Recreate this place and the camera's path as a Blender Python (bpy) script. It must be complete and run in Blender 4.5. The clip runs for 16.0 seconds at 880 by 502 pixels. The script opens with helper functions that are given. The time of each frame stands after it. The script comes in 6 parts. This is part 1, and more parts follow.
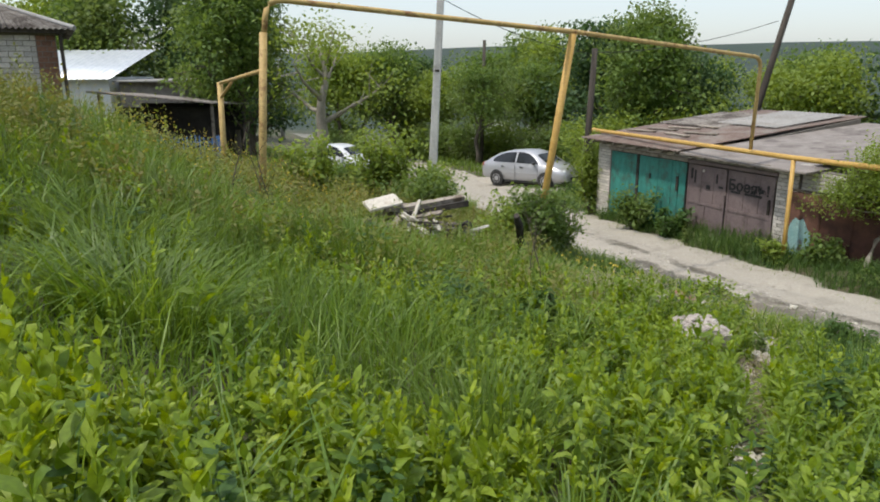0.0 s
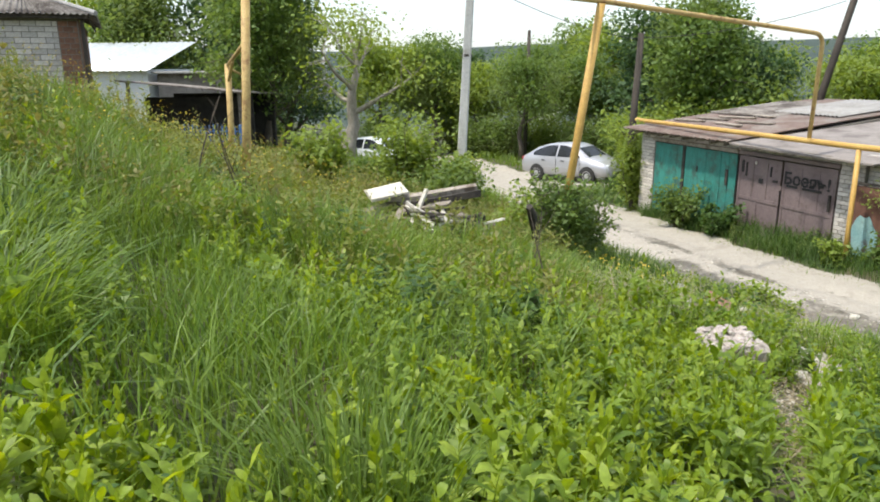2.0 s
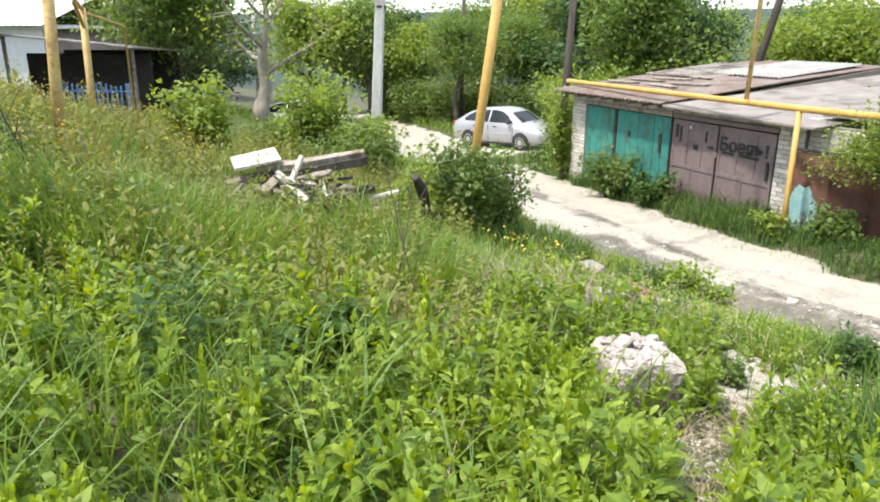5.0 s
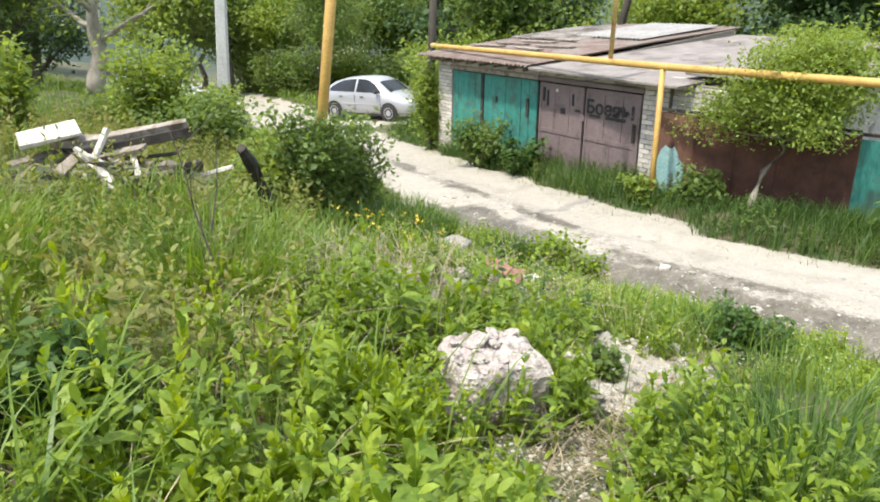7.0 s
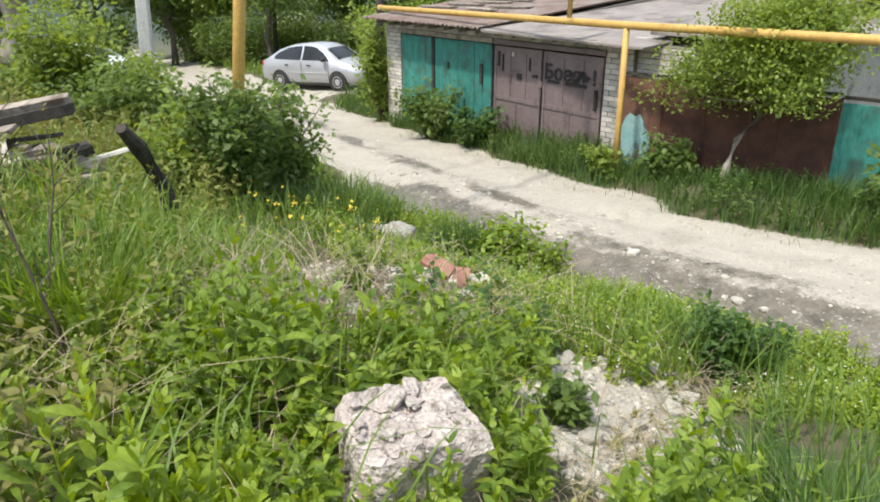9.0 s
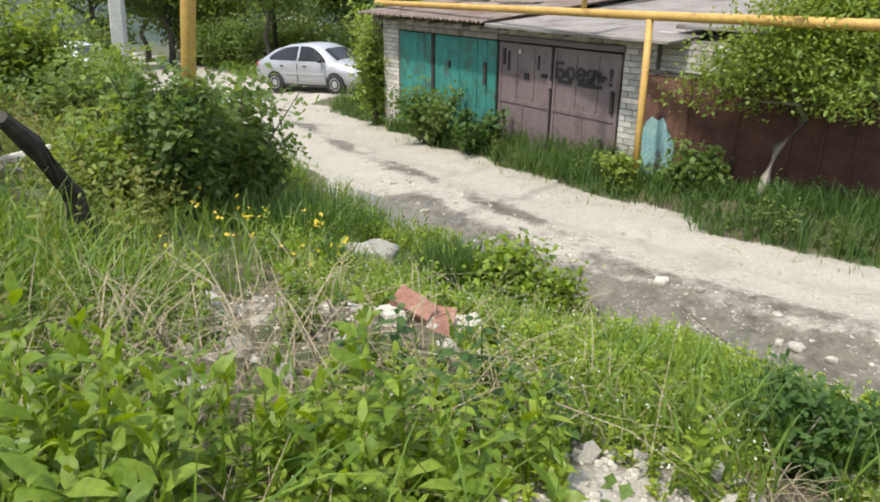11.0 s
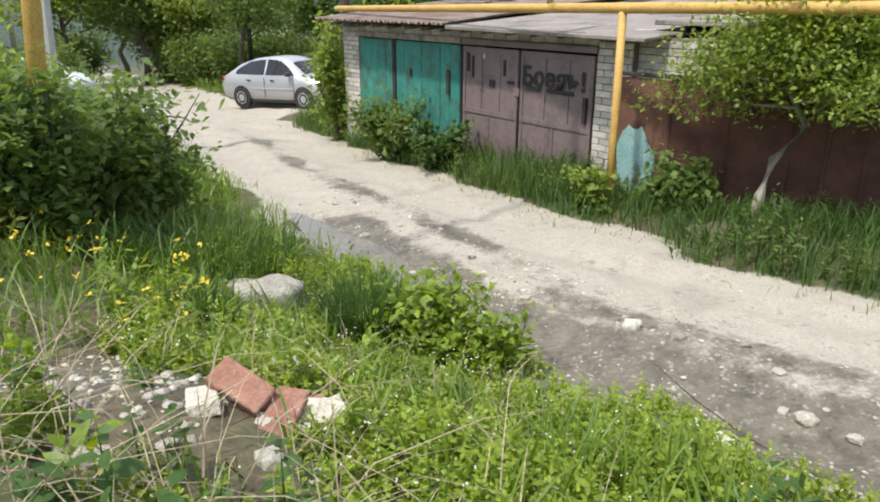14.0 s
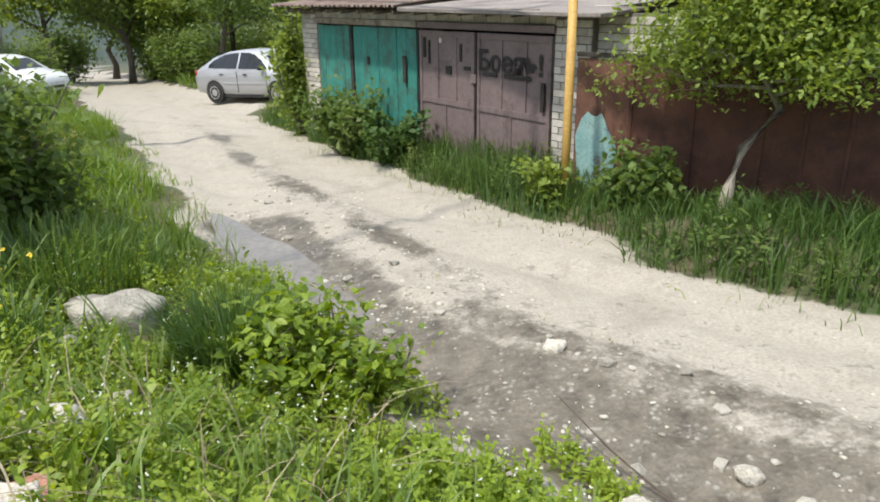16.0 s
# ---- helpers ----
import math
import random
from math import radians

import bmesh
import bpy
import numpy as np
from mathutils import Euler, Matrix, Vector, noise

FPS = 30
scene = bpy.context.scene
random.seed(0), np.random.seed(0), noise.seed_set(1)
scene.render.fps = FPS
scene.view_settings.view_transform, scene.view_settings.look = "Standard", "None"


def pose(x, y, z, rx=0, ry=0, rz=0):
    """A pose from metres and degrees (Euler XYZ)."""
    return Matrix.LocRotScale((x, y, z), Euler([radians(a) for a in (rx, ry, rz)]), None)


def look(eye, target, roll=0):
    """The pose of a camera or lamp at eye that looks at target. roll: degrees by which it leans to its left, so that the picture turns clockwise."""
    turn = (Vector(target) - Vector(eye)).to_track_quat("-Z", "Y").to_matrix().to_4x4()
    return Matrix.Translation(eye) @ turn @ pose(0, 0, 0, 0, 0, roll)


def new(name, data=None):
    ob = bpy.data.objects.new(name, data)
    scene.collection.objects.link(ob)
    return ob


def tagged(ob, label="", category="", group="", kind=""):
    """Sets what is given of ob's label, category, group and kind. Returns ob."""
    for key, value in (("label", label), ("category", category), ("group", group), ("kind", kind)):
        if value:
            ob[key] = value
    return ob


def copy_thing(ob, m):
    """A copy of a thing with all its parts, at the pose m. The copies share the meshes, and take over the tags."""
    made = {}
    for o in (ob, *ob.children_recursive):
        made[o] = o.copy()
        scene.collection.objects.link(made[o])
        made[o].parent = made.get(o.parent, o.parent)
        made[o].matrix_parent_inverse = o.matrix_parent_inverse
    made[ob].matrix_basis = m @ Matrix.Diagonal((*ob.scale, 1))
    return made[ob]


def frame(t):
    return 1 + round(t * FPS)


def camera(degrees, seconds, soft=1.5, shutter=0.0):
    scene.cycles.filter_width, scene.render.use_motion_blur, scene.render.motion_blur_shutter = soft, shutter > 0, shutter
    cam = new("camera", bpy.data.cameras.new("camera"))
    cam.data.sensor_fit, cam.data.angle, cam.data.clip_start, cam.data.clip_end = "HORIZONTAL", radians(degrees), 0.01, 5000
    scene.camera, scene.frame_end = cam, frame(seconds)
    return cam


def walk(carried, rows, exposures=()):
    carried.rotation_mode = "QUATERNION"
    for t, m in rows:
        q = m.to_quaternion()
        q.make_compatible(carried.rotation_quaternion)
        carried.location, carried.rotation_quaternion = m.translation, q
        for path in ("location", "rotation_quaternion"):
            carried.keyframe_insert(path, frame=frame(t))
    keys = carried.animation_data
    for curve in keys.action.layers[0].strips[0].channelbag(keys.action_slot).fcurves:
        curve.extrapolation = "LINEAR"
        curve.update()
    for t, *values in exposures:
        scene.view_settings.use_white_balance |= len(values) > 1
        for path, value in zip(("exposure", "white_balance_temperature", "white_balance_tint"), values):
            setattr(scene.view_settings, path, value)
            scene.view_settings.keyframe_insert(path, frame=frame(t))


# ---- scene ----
cam = camera(64.3, 16.0, soft=1.9)
EYE = 1.5
ROWS = [
    (0.0, 0.000, 0.000, 0.000, 1.67, -14.65, -0.20),
    (0.5, 0.171, 0.306, -0.108, 2.73, -14.97, -0.45),
    (1.0, 0.306, 0.631, -0.152, 4.02, -15.12, -0.48),
    (1.5, 0.474, 0.897, -0.255, 4.84, -14.98, -0.39),
    (2.0, 0.662, 1.175, -0.354, 6.05, -14.78, -0.41),
    (2.5, 0.806, 1.491, -0.427, 6.08, -15.02, -0.15),
    (3.0, 0.943, 1.752, -0.489, 5.55, -15.80, -0.01),
    (3.5, 1.111, 2.006, -0.543, 5.06, -16.11, 0.11),
    (6.0, 1.570, 3.443, -0.794, -2.93, -18.41, 0.32),
    (6.5, 1.682, 3.669, -0.884, -6.13, -18.86, 0.41),
    (7.0, 1.837, 3.898, -0.932, -7.86, -19.37, 0.24),
    (7.5, 1.973, 4.208, -1.016, -9.53, -19.83, 0.07),
    (8.0, 2.082, 4.431, -1.017, -11.44, -20.52, -0.01),
    (8.5, 2.221, 4.688, -1.040, -11.68, -21.30, -0.25),
    (9.0, 2.266, 4.943, -1.096, -11.07, -21.87, -0.20),
    (11.5, 2.827, 6.445, -1.530, -10.33, -21.05, 0.42),
    (12.0, 2.993, 6.672, -1.596, -10.49, -21.04, 0.24),
    (12.5, 3.179, 6.903, -1.662, -10.22, -21.00, -0.05),
    (13.0, 3.315, 7.120, -1.700, -10.28, -18.53, -0.08),
    (13.5, 3.363, 7.204, -1.745, -10.49, -18.81, 0.29),
    (14.0, 3.503, 7.319, -1.795, -10.75, -19.62, 0.09),
    (14.5, 3.684, 7.454, -1.826, -10.50, -20.11, -0.38),
    (15.0, 3.893, 7.666, -1.910, -10.31, -20.16, -0.63),
    (15.5, 4.145, 7.916, -1.934, -10.09, -19.98, -0.62),
    (16.0, 4.401, 8.001, -2.020, -10.39, -19.90, -0.64),
]
walk(cam, [(t, pose(x, y, EYE + z, 90 + pitch, -roll, yaw)) for t, x, y, z, yaw, pitch, roll in ROWS],
     [(0.0, -0.25), (0.6, -0.06), (1.5, 0.22), (2.5, 0.34), (3.5, 0.60), (6.0, 0.72), (7.0, 0.60), (9.0, 0.33), (12.5, 0.22), (16.0, 0.20)])

# ---- light ----
SUN_DIR = Vector((-0.40, -0.24, 1.0)).normalized()  # towards the sun
world = bpy.data.worlds.new("sky")
scene.world = world
world.use_nodes = True
wn = world.node_tree
sky = wn.nodes.new("ShaderNodeTexSky")
sky.sky_type = "NISHITA"
sky.sun_disc = False
sky.sun_elevation = math.asin(SUN_DIR.z)
sky.sun_rotation = math.atan2(SUN_DIR.x, SUN_DIR.y)
sky.dust_density = 2.0
wn.nodes["Background"].inputs["Strength"].default_value = 0.13
wn.links.new(sky.outputs["Color"], wn.nodes["Background"].inputs["Color"])
# a thin white veil of cloud over the whole sky
veil = wn.nodes.new("ShaderNodeBackground")
veil.inputs["Color"].default_value, veil.inputs["Strength"].default_value = (0.90, 0.96, 1.0, 1), 0.55
both = wn.nodes.new("ShaderNodeAddShader")
wn.links.new(wn.nodes["Background"].outputs[0], both.inputs[0])
wn.links.new(veil.outputs[0], both.inputs[1])
wn.links.new(both.outputs[0], wn.nodes["World Output"].inputs["Surface"])
sun = new("sun", bpy.data.lights.new("sun", "SUN"))
sun.data.energy, sun.data.angle, sun.data.color = 3.7, radians(2.5), (1.0, 0.95, 0.86)
sun.matrix_world = look((0, 0, 40), Vector((0, 0, 40)) - SUN_DIR)

# ---- materials ----
def mat(name, c1, c2, rough=0.85, scale=6.0, bump=0.3, metal=0.0, fine=60.0, stain=None, stain_scale=1.3, stain_at=0.6, island=0.0, stretch=(1, 1, 1), depth=0.02):
    """Two-scale surface: broad mottling from c1 to c2, fine grain in the relief, and stains with a shape of their own."""
    m = bpy.data.materials.new(name)
    m.use_nodes = True
    nt = m.node_tree
    n, k = nt.nodes, nt.links
    b = n["Principled BSDF"]
    b.inputs["Metallic"].default_value = metal
    tc = n.new("ShaderNodeTexCoord")
    mp = n.new("ShaderNodeMapping")
    mp.inputs["Scale"].default_value = stretch
    k.new(tc.outputs["Object"], mp.inputs["Vector"])
    a = n.new("ShaderNodeTexNoise")
    a.inputs["Scale"].default_value, a.inputs["Detail"].default_value, a.inputs["Roughness"].default_value = scale, 6, 0.65
    f = n.new("ShaderNodeTexNoise")
    f.inputs["Scale"].default_value, f.inputs["Detail"].default_value = fine, 4
    k.new(mp.outputs[0], a.inputs["Vector"])
    k.new(mp.outputs[0], f.inputs["Vector"])
    r = n.new("ShaderNodeValToRGB")
    r.color_ramp.elements[0].position, r.color_ramp.elements[1].position = 0.33, 0.67
    r.color_ramp.elements[0].color, r.color_ramp.elements[1].color = (*c1, 1), (*c2, 1)
    k.new(a.outputs["Fac"], r.inputs["Fac"])
    col = r.outputs["Color"]
    g = n.new("ShaderNodeMixRGB")
    g.blend_type = "OVERLAY"
    g.inputs["Fac"].default_value = 0.5
    k.new(col, g.inputs["Color1"])
    k.new(f.outputs["Fac"], g.inputs["Color2"])
    col = g.outputs["Color"]
    if stain:
        s = n.new("ShaderNodeTexNoise")
        s.inputs["Scale"].default_value, s.inputs["Detail"].default_value, s.inputs["Roughness"].default_value = stain_scale, 8, 0.7
        k.new(tc.outputs["Object"], s.inputs["Vector"])
        q = n.new("ShaderNodeValToRGB")
        q.color_ramp.elements[0].position, q.color_ramp.elements[1].position = stain_at - 0.06, stain_at + 0.06
        k.new(s.outputs["Fac"], q.inputs["Fac"])
        x = n.new("ShaderNodeMixRGB")
        k.new(q.outputs["Color"], x.inputs["Fac"])
        k.new(col, x.inputs["Color1"])
        x.inputs["Color2"].default_value = (*stain, 1)
        col = x.outputs["Color"]
    if island:
        o = n.new("ShaderNodeNewGeometry")
        oi = n.new("ShaderNodeObjectInfo")
        ad = n.new("ShaderNodeMath")
        ad.operation = "ADD"
        k.new(o.outputs["Random Per Island"], ad.inputs[0])
        k.new(oi.outputs["Random"], ad.inputs[1])
        fr = n.new("ShaderNodeMath")
        fr.operation = "FRACT"
        k.new(ad.outputs[0], fr.inputs[0])
        mr = n.new("ShaderNodeMapRange")
        mr.inputs["To Min"].default_value, mr.inputs["To Max"].default_value = 1 - island, 1 + island
        k.new(fr.outputs[0], mr.inputs["Value"])
        h = n.new("ShaderNodeHueSaturation")
        k.new(mr.outputs[0], h.inputs["Value"])
        k.new(col, h.inputs["Color"])
        col = h.outputs["Color"]
    k.new(col, b.inputs["Base Color"])
    rr = n.new("ShaderNodeMapRange")
    rr.inputs["To Min"].default_value, rr.inputs["To Max"].default_value = max(0.05, rough - 0.12), min(1, rough + 0.12)
    k.new(f.outputs["Fac"], rr.inputs["Value"])
    k.new(rr.outputs[0], b.inputs["Roughness"])
    if bump:
        bp = n.new("ShaderNodeBump")
        bp.inputs["Strength"].default_value, bp.inputs["Distance"].default_value = bump, depth
        sm = n.new("ShaderNodeMath")
        k.new(a.outputs["Fac"], sm.inputs[0])
        k.new(f.outputs["Fac"], sm.inputs[1])
        k.new(sm.outputs[0], bp.inputs["Height"])
        k.new(bp.outputs[0], b.inputs["Normal"])
    return m


def leaf_mat(name, c1, c2, c3, trans=0.35, rough=0.55, patch=0.7):
    """Leaves: each takes its own tone between c1 and c2, in drifts towards c3, and lets some light through."""
    m = bpy.data.materials.new(name)
    m.use_nodes = True
    nt = m.node_tree
    n, k = nt.nodes, nt.links
    b, out = n["Principled BSDF"], n["Material Output"]
    geo = n.new("ShaderNodeNewGeometry")
    r = n.new("ShaderNodeValToRGB")
    r.color_ramp.elements[0].color, r.color_ramp.elements[1].color = (*c1, 1), (*c2, 1)
    k.new(geo.outputs["Random Per Island"], r.inputs["Fac"])
    tc = n.new("ShaderNodeTexCoord")
    a = n.new("ShaderNodeTexNoise")
    a.inputs["Scale"].default_value, a.inputs["Detail"].default_value = patch, 3
    k.new(tc.outputs["Object"], a.inputs["Vector"])
    q = n.new("ShaderNodeValToRGB")
    q.color_ramp.elements[0].position, q.color_ramp.elements[1].position = 0.42, 0.66
    k.new(a.outputs["Fac"], q.inputs["Fac"])
    x = n.new("ShaderNodeMixRGB")
    k.new(q.outputs["Color"], x.inputs["Fac"])
    k.new(r.outputs["Color"], x.inputs["Color1"])
    x.inputs["Color2"].default_value = (*c3, 1)
    fine = n.new("ShaderNodeTexNoise")
    fine.inputs["Scale"].default_value = 45
    k.new(tc.outputs["Object"], fine.inputs["Vector"])
    ov = n.new("ShaderNodeMixRGB")
    ov.blend_type = "OVERLAY"
    ov.inputs["Fac"].default_value = 0.45
    k.new(x.outputs["Color"], ov.inputs["Color1"])
    k.new(fine.outputs["Fac"], ov.inputs["Color2"])
    k.new(ov.outputs["Color"], b.inputs["Base Color"])
    b.inputs["Roughness"].default_value = rough
    b.inputs["Specular IOR Level"].default_value = 0.35
    tr = n.new("ShaderNodeBsdfTranslucent")
    hs = n.new("ShaderNodeHueSaturation")
    hs.inputs["Hue"].default_value, hs.inputs["Saturation"].default_value, hs.inputs["Value"].default_value = 0.48, 1.15, 1.5
    k.new(ov.outputs["Color"], hs.inputs["Color"])
    k.new(hs.outputs["Color"], tr.inputs["Color"])
    mix = n.new("ShaderNodeMixShader")
    mix.inputs["Fac"].default_value = trans
    k.new(b.outputs[0], mix.inputs[1])
    k.new(tr.outputs[0], mix.inputs[2])
    k.new(mix.outputs[0], out.inputs["Surface"])
    return m


M_WATER = mat("muddy_shallow_water", (0.15, 0.13, 0.105), (0.21, 0.185, 0.15), 0.20, 1.5, 0.04, fine=14)
M_STONE = mat("pale_limestone", (0.38, 0.35, 0.29), (0.56, 0.53, 0.46), 0.92, 9, 0.6, fine=70, stain=(0.22, 0.2, 0.15), stain_scale=5, stain_at=0.6, island=0.25)
M_CONC = mat("broken_pinkish_concrete", (0.40, 0.335, 0.30), (0.58, 0.52, 0.475), 0.95, 7, 0.9, fine=55, stain=(0.2, 0.17, 0.14), stain_scale=6, stain_at=0.58, depth=0.03)
M_POLE = mat("weathered_pole_concrete", (0.40, 0.40, 0.38), (0.52, 0.51, 0.48), 0.9, 3, 0.25, stain=(0.3, 0.29, 0.26), stain_scale=2, stain_at=0.62, stretch=(1, 1, 0.3))
M_YELLOW = mat("faded_yellow_gas_pipe_paint", (0.44, 0.26, 0.06), (0.57, 0.36, 0.10), 0.55, 4, 0.12, stain=(0.30, 0.14, 0.045), stain_scale=5, stain_at=0.66)
M_YELLOW_OLD = mat("brown_primed_gas_pipe_paint", (0.42, 0.28, 0.10), (0.55, 0.39, 0.15), 0.65, 4, 0.12, stain=(0.22, 0.1, 0.04), stain_scale=5, stain_at=0.6)
M_DARKWOOD = mat("tarred_pole_timber", (0.03, 0.025, 0.02), (0.08, 0.065, 0.05), 0.9, 6, 0.5, stretch=(1, 1, 0.15))
M_GREYWOOD = mat("weathered_grey_timber", (0.17, 0.14, 0.11), (0.33, 0.29, 0.24), 0.92, 7, 0.5, stain=(0.1, 0.075, 0.05), stain_scale=3, stain_at=0.58, island=0.35, stretch=(1, 1, 1))
M_BURNT = mat("charred_timber", (0.02, 0.017, 0.014), (0.06, 0.05, 0.04), 0.9, 8, 0.5)
M_WHITEPANEL = mat("dirty_white_board", (0.46, 0.42, 0.35), (0.64, 0.60, 0.52), 0.8, 4, 0.2, stain=(0.36, 0.3, 0.22), stain_scale=3, stain_at=0.6)
M_TEAL = mat("peeling_teal_paint", (0.03, 0.17, 0.14), (0.05, 0.27, 0.225), 0.6, 3.5, 0.2, stain=(0.05, 0.12, 0.095), stain_scale=2.2, stain_at=0.55, stretch=(1, 1, 0.25), fine=45)
M_PURPLE = mat("faded_mauve_steel_paint", (0.155, 0.115, 0.115), (0.21, 0.16, 0.155), 0.6, 2.5, 0.12, stain=(0.10, 0.075, 0.07), stain_scale=2.3, stain_at=0.6, stretch=(1, 1, 0.35), fine=45)
M_RUST = mat("rusty_brown_sheet", (0.065, 0.026, 0.017), (0.125, 0.05, 0.032), 0.8, 3, 0.2, stain=(0.05, 0.022, 0.016), stain_scale=1.6, stain_at=0.58)
M_RUSTLIGHT = mat("thin_brown_door_paint", (0.115, 0.052, 0.034), (0.18, 0.085, 0.056), 0.75, 4, 0.2, stain=(0.07, 0.03, 0.02), stain_scale=2.6, stain_at=0.58, stretch=(1, 1, 0.4))
M_PALEBLUE = mat("pale_blue_patch_paint", (0.20, 0.36, 0.36), (0.3, 0.46, 0.44), 0.6, 5, 0.15, stain=(0.13, 0.06, 0.04), stain_scale=4, stain_at=0.62)
M_BLACK = mat("black_spray_paint", (0.012, 0.011, 0.012), (0.03, 0.028, 0.03), 0.6, 15, 0.05)
M_BRICK = mat("grey_white_silicate_brick", (0.42, 0.385, 0.34), (0.60, 0.56, 0.505), 0.92, 12, 0.4, fine=80, stain=(0.22, 0.19, 0.155), stain_scale=3, stain_at=0.62, island=0.22)
M_REDBRICK = mat("red_brick", (0.25, 0.12, 0.085), (0.36, 0.18, 0.13), 0.92, 12, 0.5, fine=70, stain=(0.46, 0.4, 0.33), stain_scale=6, stain_at=0.64, island=0.25)
M_BROWNBRICK = mat("brown_brick", (0.15, 0.075, 0.045), (0.24, 0.125, 0.08), 0.92, 12, 0.4, island=0.25)
M_MORTAR = mat("dark_mortar", (0.14, 0.125, 0.105), (0.23, 0.21, 0.18), 0.95, 20, 0.4)
M_SLATE = mat("weathered_asbestos_sheet", (0.18, 0.16, 0.14), (0.30, 0.275, 0.245), 0.92, 3, 0.3, stain=(0.085, 0.07, 0.06), stain_scale=1.2, stain_at=0.52)
M_RUSTSLATE = mat("red_brown_stained_roof_sheet", (0.145, 0.10, 0.082), (0.23, 0.175, 0.15), 0.9, 3, 0.3, stain=(0.24, 0.21, 0.185), stain_scale=1.6, stain_at=0.55)
M_FELT = mat("grey_roofing_felt", (0.19, 0.165, 0.15), (0.29, 0.26, 0.235), 0.93, 2, 0.25, stain=(0.12, 0.1, 0.09), stain_scale=1.1, stain_at=0.58)
M_PALEROOF = mat("pale_new_roof_sheet", (0.27, 0.26, 0.245), (0.38, 0.37, 0.35), 0.85, 3, 0.15, stain=(0.22, 0.2, 0.18), stain_scale=1.5, stain_at=0.58)
M_BARK = mat("grey_brown_bark", (0.075, 0.06, 0.045), (0.16, 0.135, 0.105), 0.95, 9, 0.7, stretch=(1, 1, 0.25))
M_PALEBARK = mat("pale_grey_bark", (0.24, 0.21, 0.165), (0.38, 0.345, 0.285), 0.92, 9, 0.5, stretch=(1, 1, 0.3))
M_STRAW = mat("dry_straw", (0.20, 0.16, 0.10), (0.36, 0.30, 0.20), 0.9, 14, 0.1, island=0.3)
M_TWIG = mat("dark_dead_twig", (0.05, 0.038, 0.028), (0.12, 0.095, 0.07), 0.9, 14, 0.2)
M_PLASTER = mat("white_plaster", (0.66, 0.67, 0.68), (0.78, 0.79, 0.79), 0.85, 3, 0.1)
M_METALROOF = mat("bright_galvanised_roof", (0.52, 0.56, 0.60), (0.66, 0.69, 0.72), 0.45, 3, 0.05, metal=0.4)
M_BLUE = mat("blue_fence_paint", (0.04, 0.10, 0.24), (0.07, 0.16, 0.34), 0.6, 5, 0.1)


def car_paint(name, colour, metal):
    """Clear-coated car paint under a thin, broad film of road dust."""
    m = bpy.data.materials.new(name)
    m.use_nodes = True
    n, k = m.node_tree.nodes, m.node_tree.links
    b = n["Principled BSDF"]
    tc, dust, r = n.new("ShaderNodeTexCoord"), n.new("ShaderNodeTexNoise"), n.new("ShaderNodeMapRange")
    dust.inputs["Scale"].default_value, dust.inputs["Detail"].default_value = 1.6, 5
    k.new(tc.outputs["Object"], dust.inputs["Vector"])
    r.inputs["To Min"].default_value, r.inputs["To Max"].default_value = 0.0, 0.35
    k.new(dust.outputs["Fac"], r.inputs["Value"])
    x = n.new("ShaderNodeMixRGB")
    x.inputs["Color1"].default_value, x.inputs["Color2"].default_value = (*colour, 1), (0.5, 0.47, 0.42, 1)
    k.new(r.outputs[0], x.inputs["Fac"])
    k.new(x.outputs["Color"], b.inputs["Base Color"])
    b.inputs["Metallic"].default_value, b.inputs["Roughness"].default_value = metal, 0.38
    b.inputs["Coat Weight"].default_value, b.inputs["Coat Roughness"].default_value = 0.6, 0.08
    return m


M_CARPAINT = car_paint("silver_car_paint", (0.47, 0.485, 0.53), 0.4)
M_CARWHITE = car_paint("white_car_paint", (0.68, 0.71, 0.75), 0.0)
M_GLASS = mat("dark_car_glass", (0.012, 0.014, 0.016), (0.02, 0.022, 0.025), 0.12, 2, 0.0)
M_TYRE = mat("black_tyre_rubber", (0.018, 0.018, 0.018), (0.04, 0.038, 0.036), 0.85, 12, 0.2)
M_RIM = mat("silver_wheel_cover", (0.42, 0.42, 0.43), (0.52, 0.52, 0.53), 0.4, 6, 0.05, metal=0.5)
M_PLASTIC = mat("black_trim_plastic", (0.02, 0.02, 0.02), (0.035, 0.035, 0.035), 0.6, 6, 0.05)
M_LAMP_RED = mat("red_lamp_lens", (0.3, 0.02, 0.02), (0.38, 0.03, 0.025), 0.25, 6, 0)
M_LAMP_CLEAR = mat("clear_lamp_lens", (0.6, 0.62, 0.64), (0.7, 0.72, 0.74), 0.15, 6, 0)
# near-black colour standing in for shade inside the carport and behind boards
M_INNERSHADE = mat("painted_interior_shade", (0.02, 0.018, 0.016), (0.045, 0.04, 0.035), 0.95, 3, 0.1)

L_WEED = leaf_mat("fresh_weed_leaves", (0.085, 0.155, 0.018), (0.29, 0.38, 0.05), (0.16, 0.24, 0.03), 0.42, 0.45)
L_BRIGHT = leaf_mat("young_yellow_green_leaves", (0.17, 0.25, 0.025), (0.34, 0.42, 0.06), (0.24, 0.33, 0.04), 0.42, 0.45)
L_WEED2 = leaf_mat("dark_weed_leaves", (0.045, 0.095, 0.018), (0.09, 0.16, 0.035), (0.06, 0.12, 0.03), 0.35)
L_GRASS = leaf_mat("grass_blades", (0.075, 0.15, 0.02), (0.22, 0.32, 0.055), (0.14, 0.21, 0.05), 0.40, 0.42, patch=0.5)
L_GRASS2 = leaf_mat("lush_dark_grass", (0.04, 0.09, 0.018), (0.115, 0.19, 0.04), (0.07, 0.13, 0.032), 0.38)
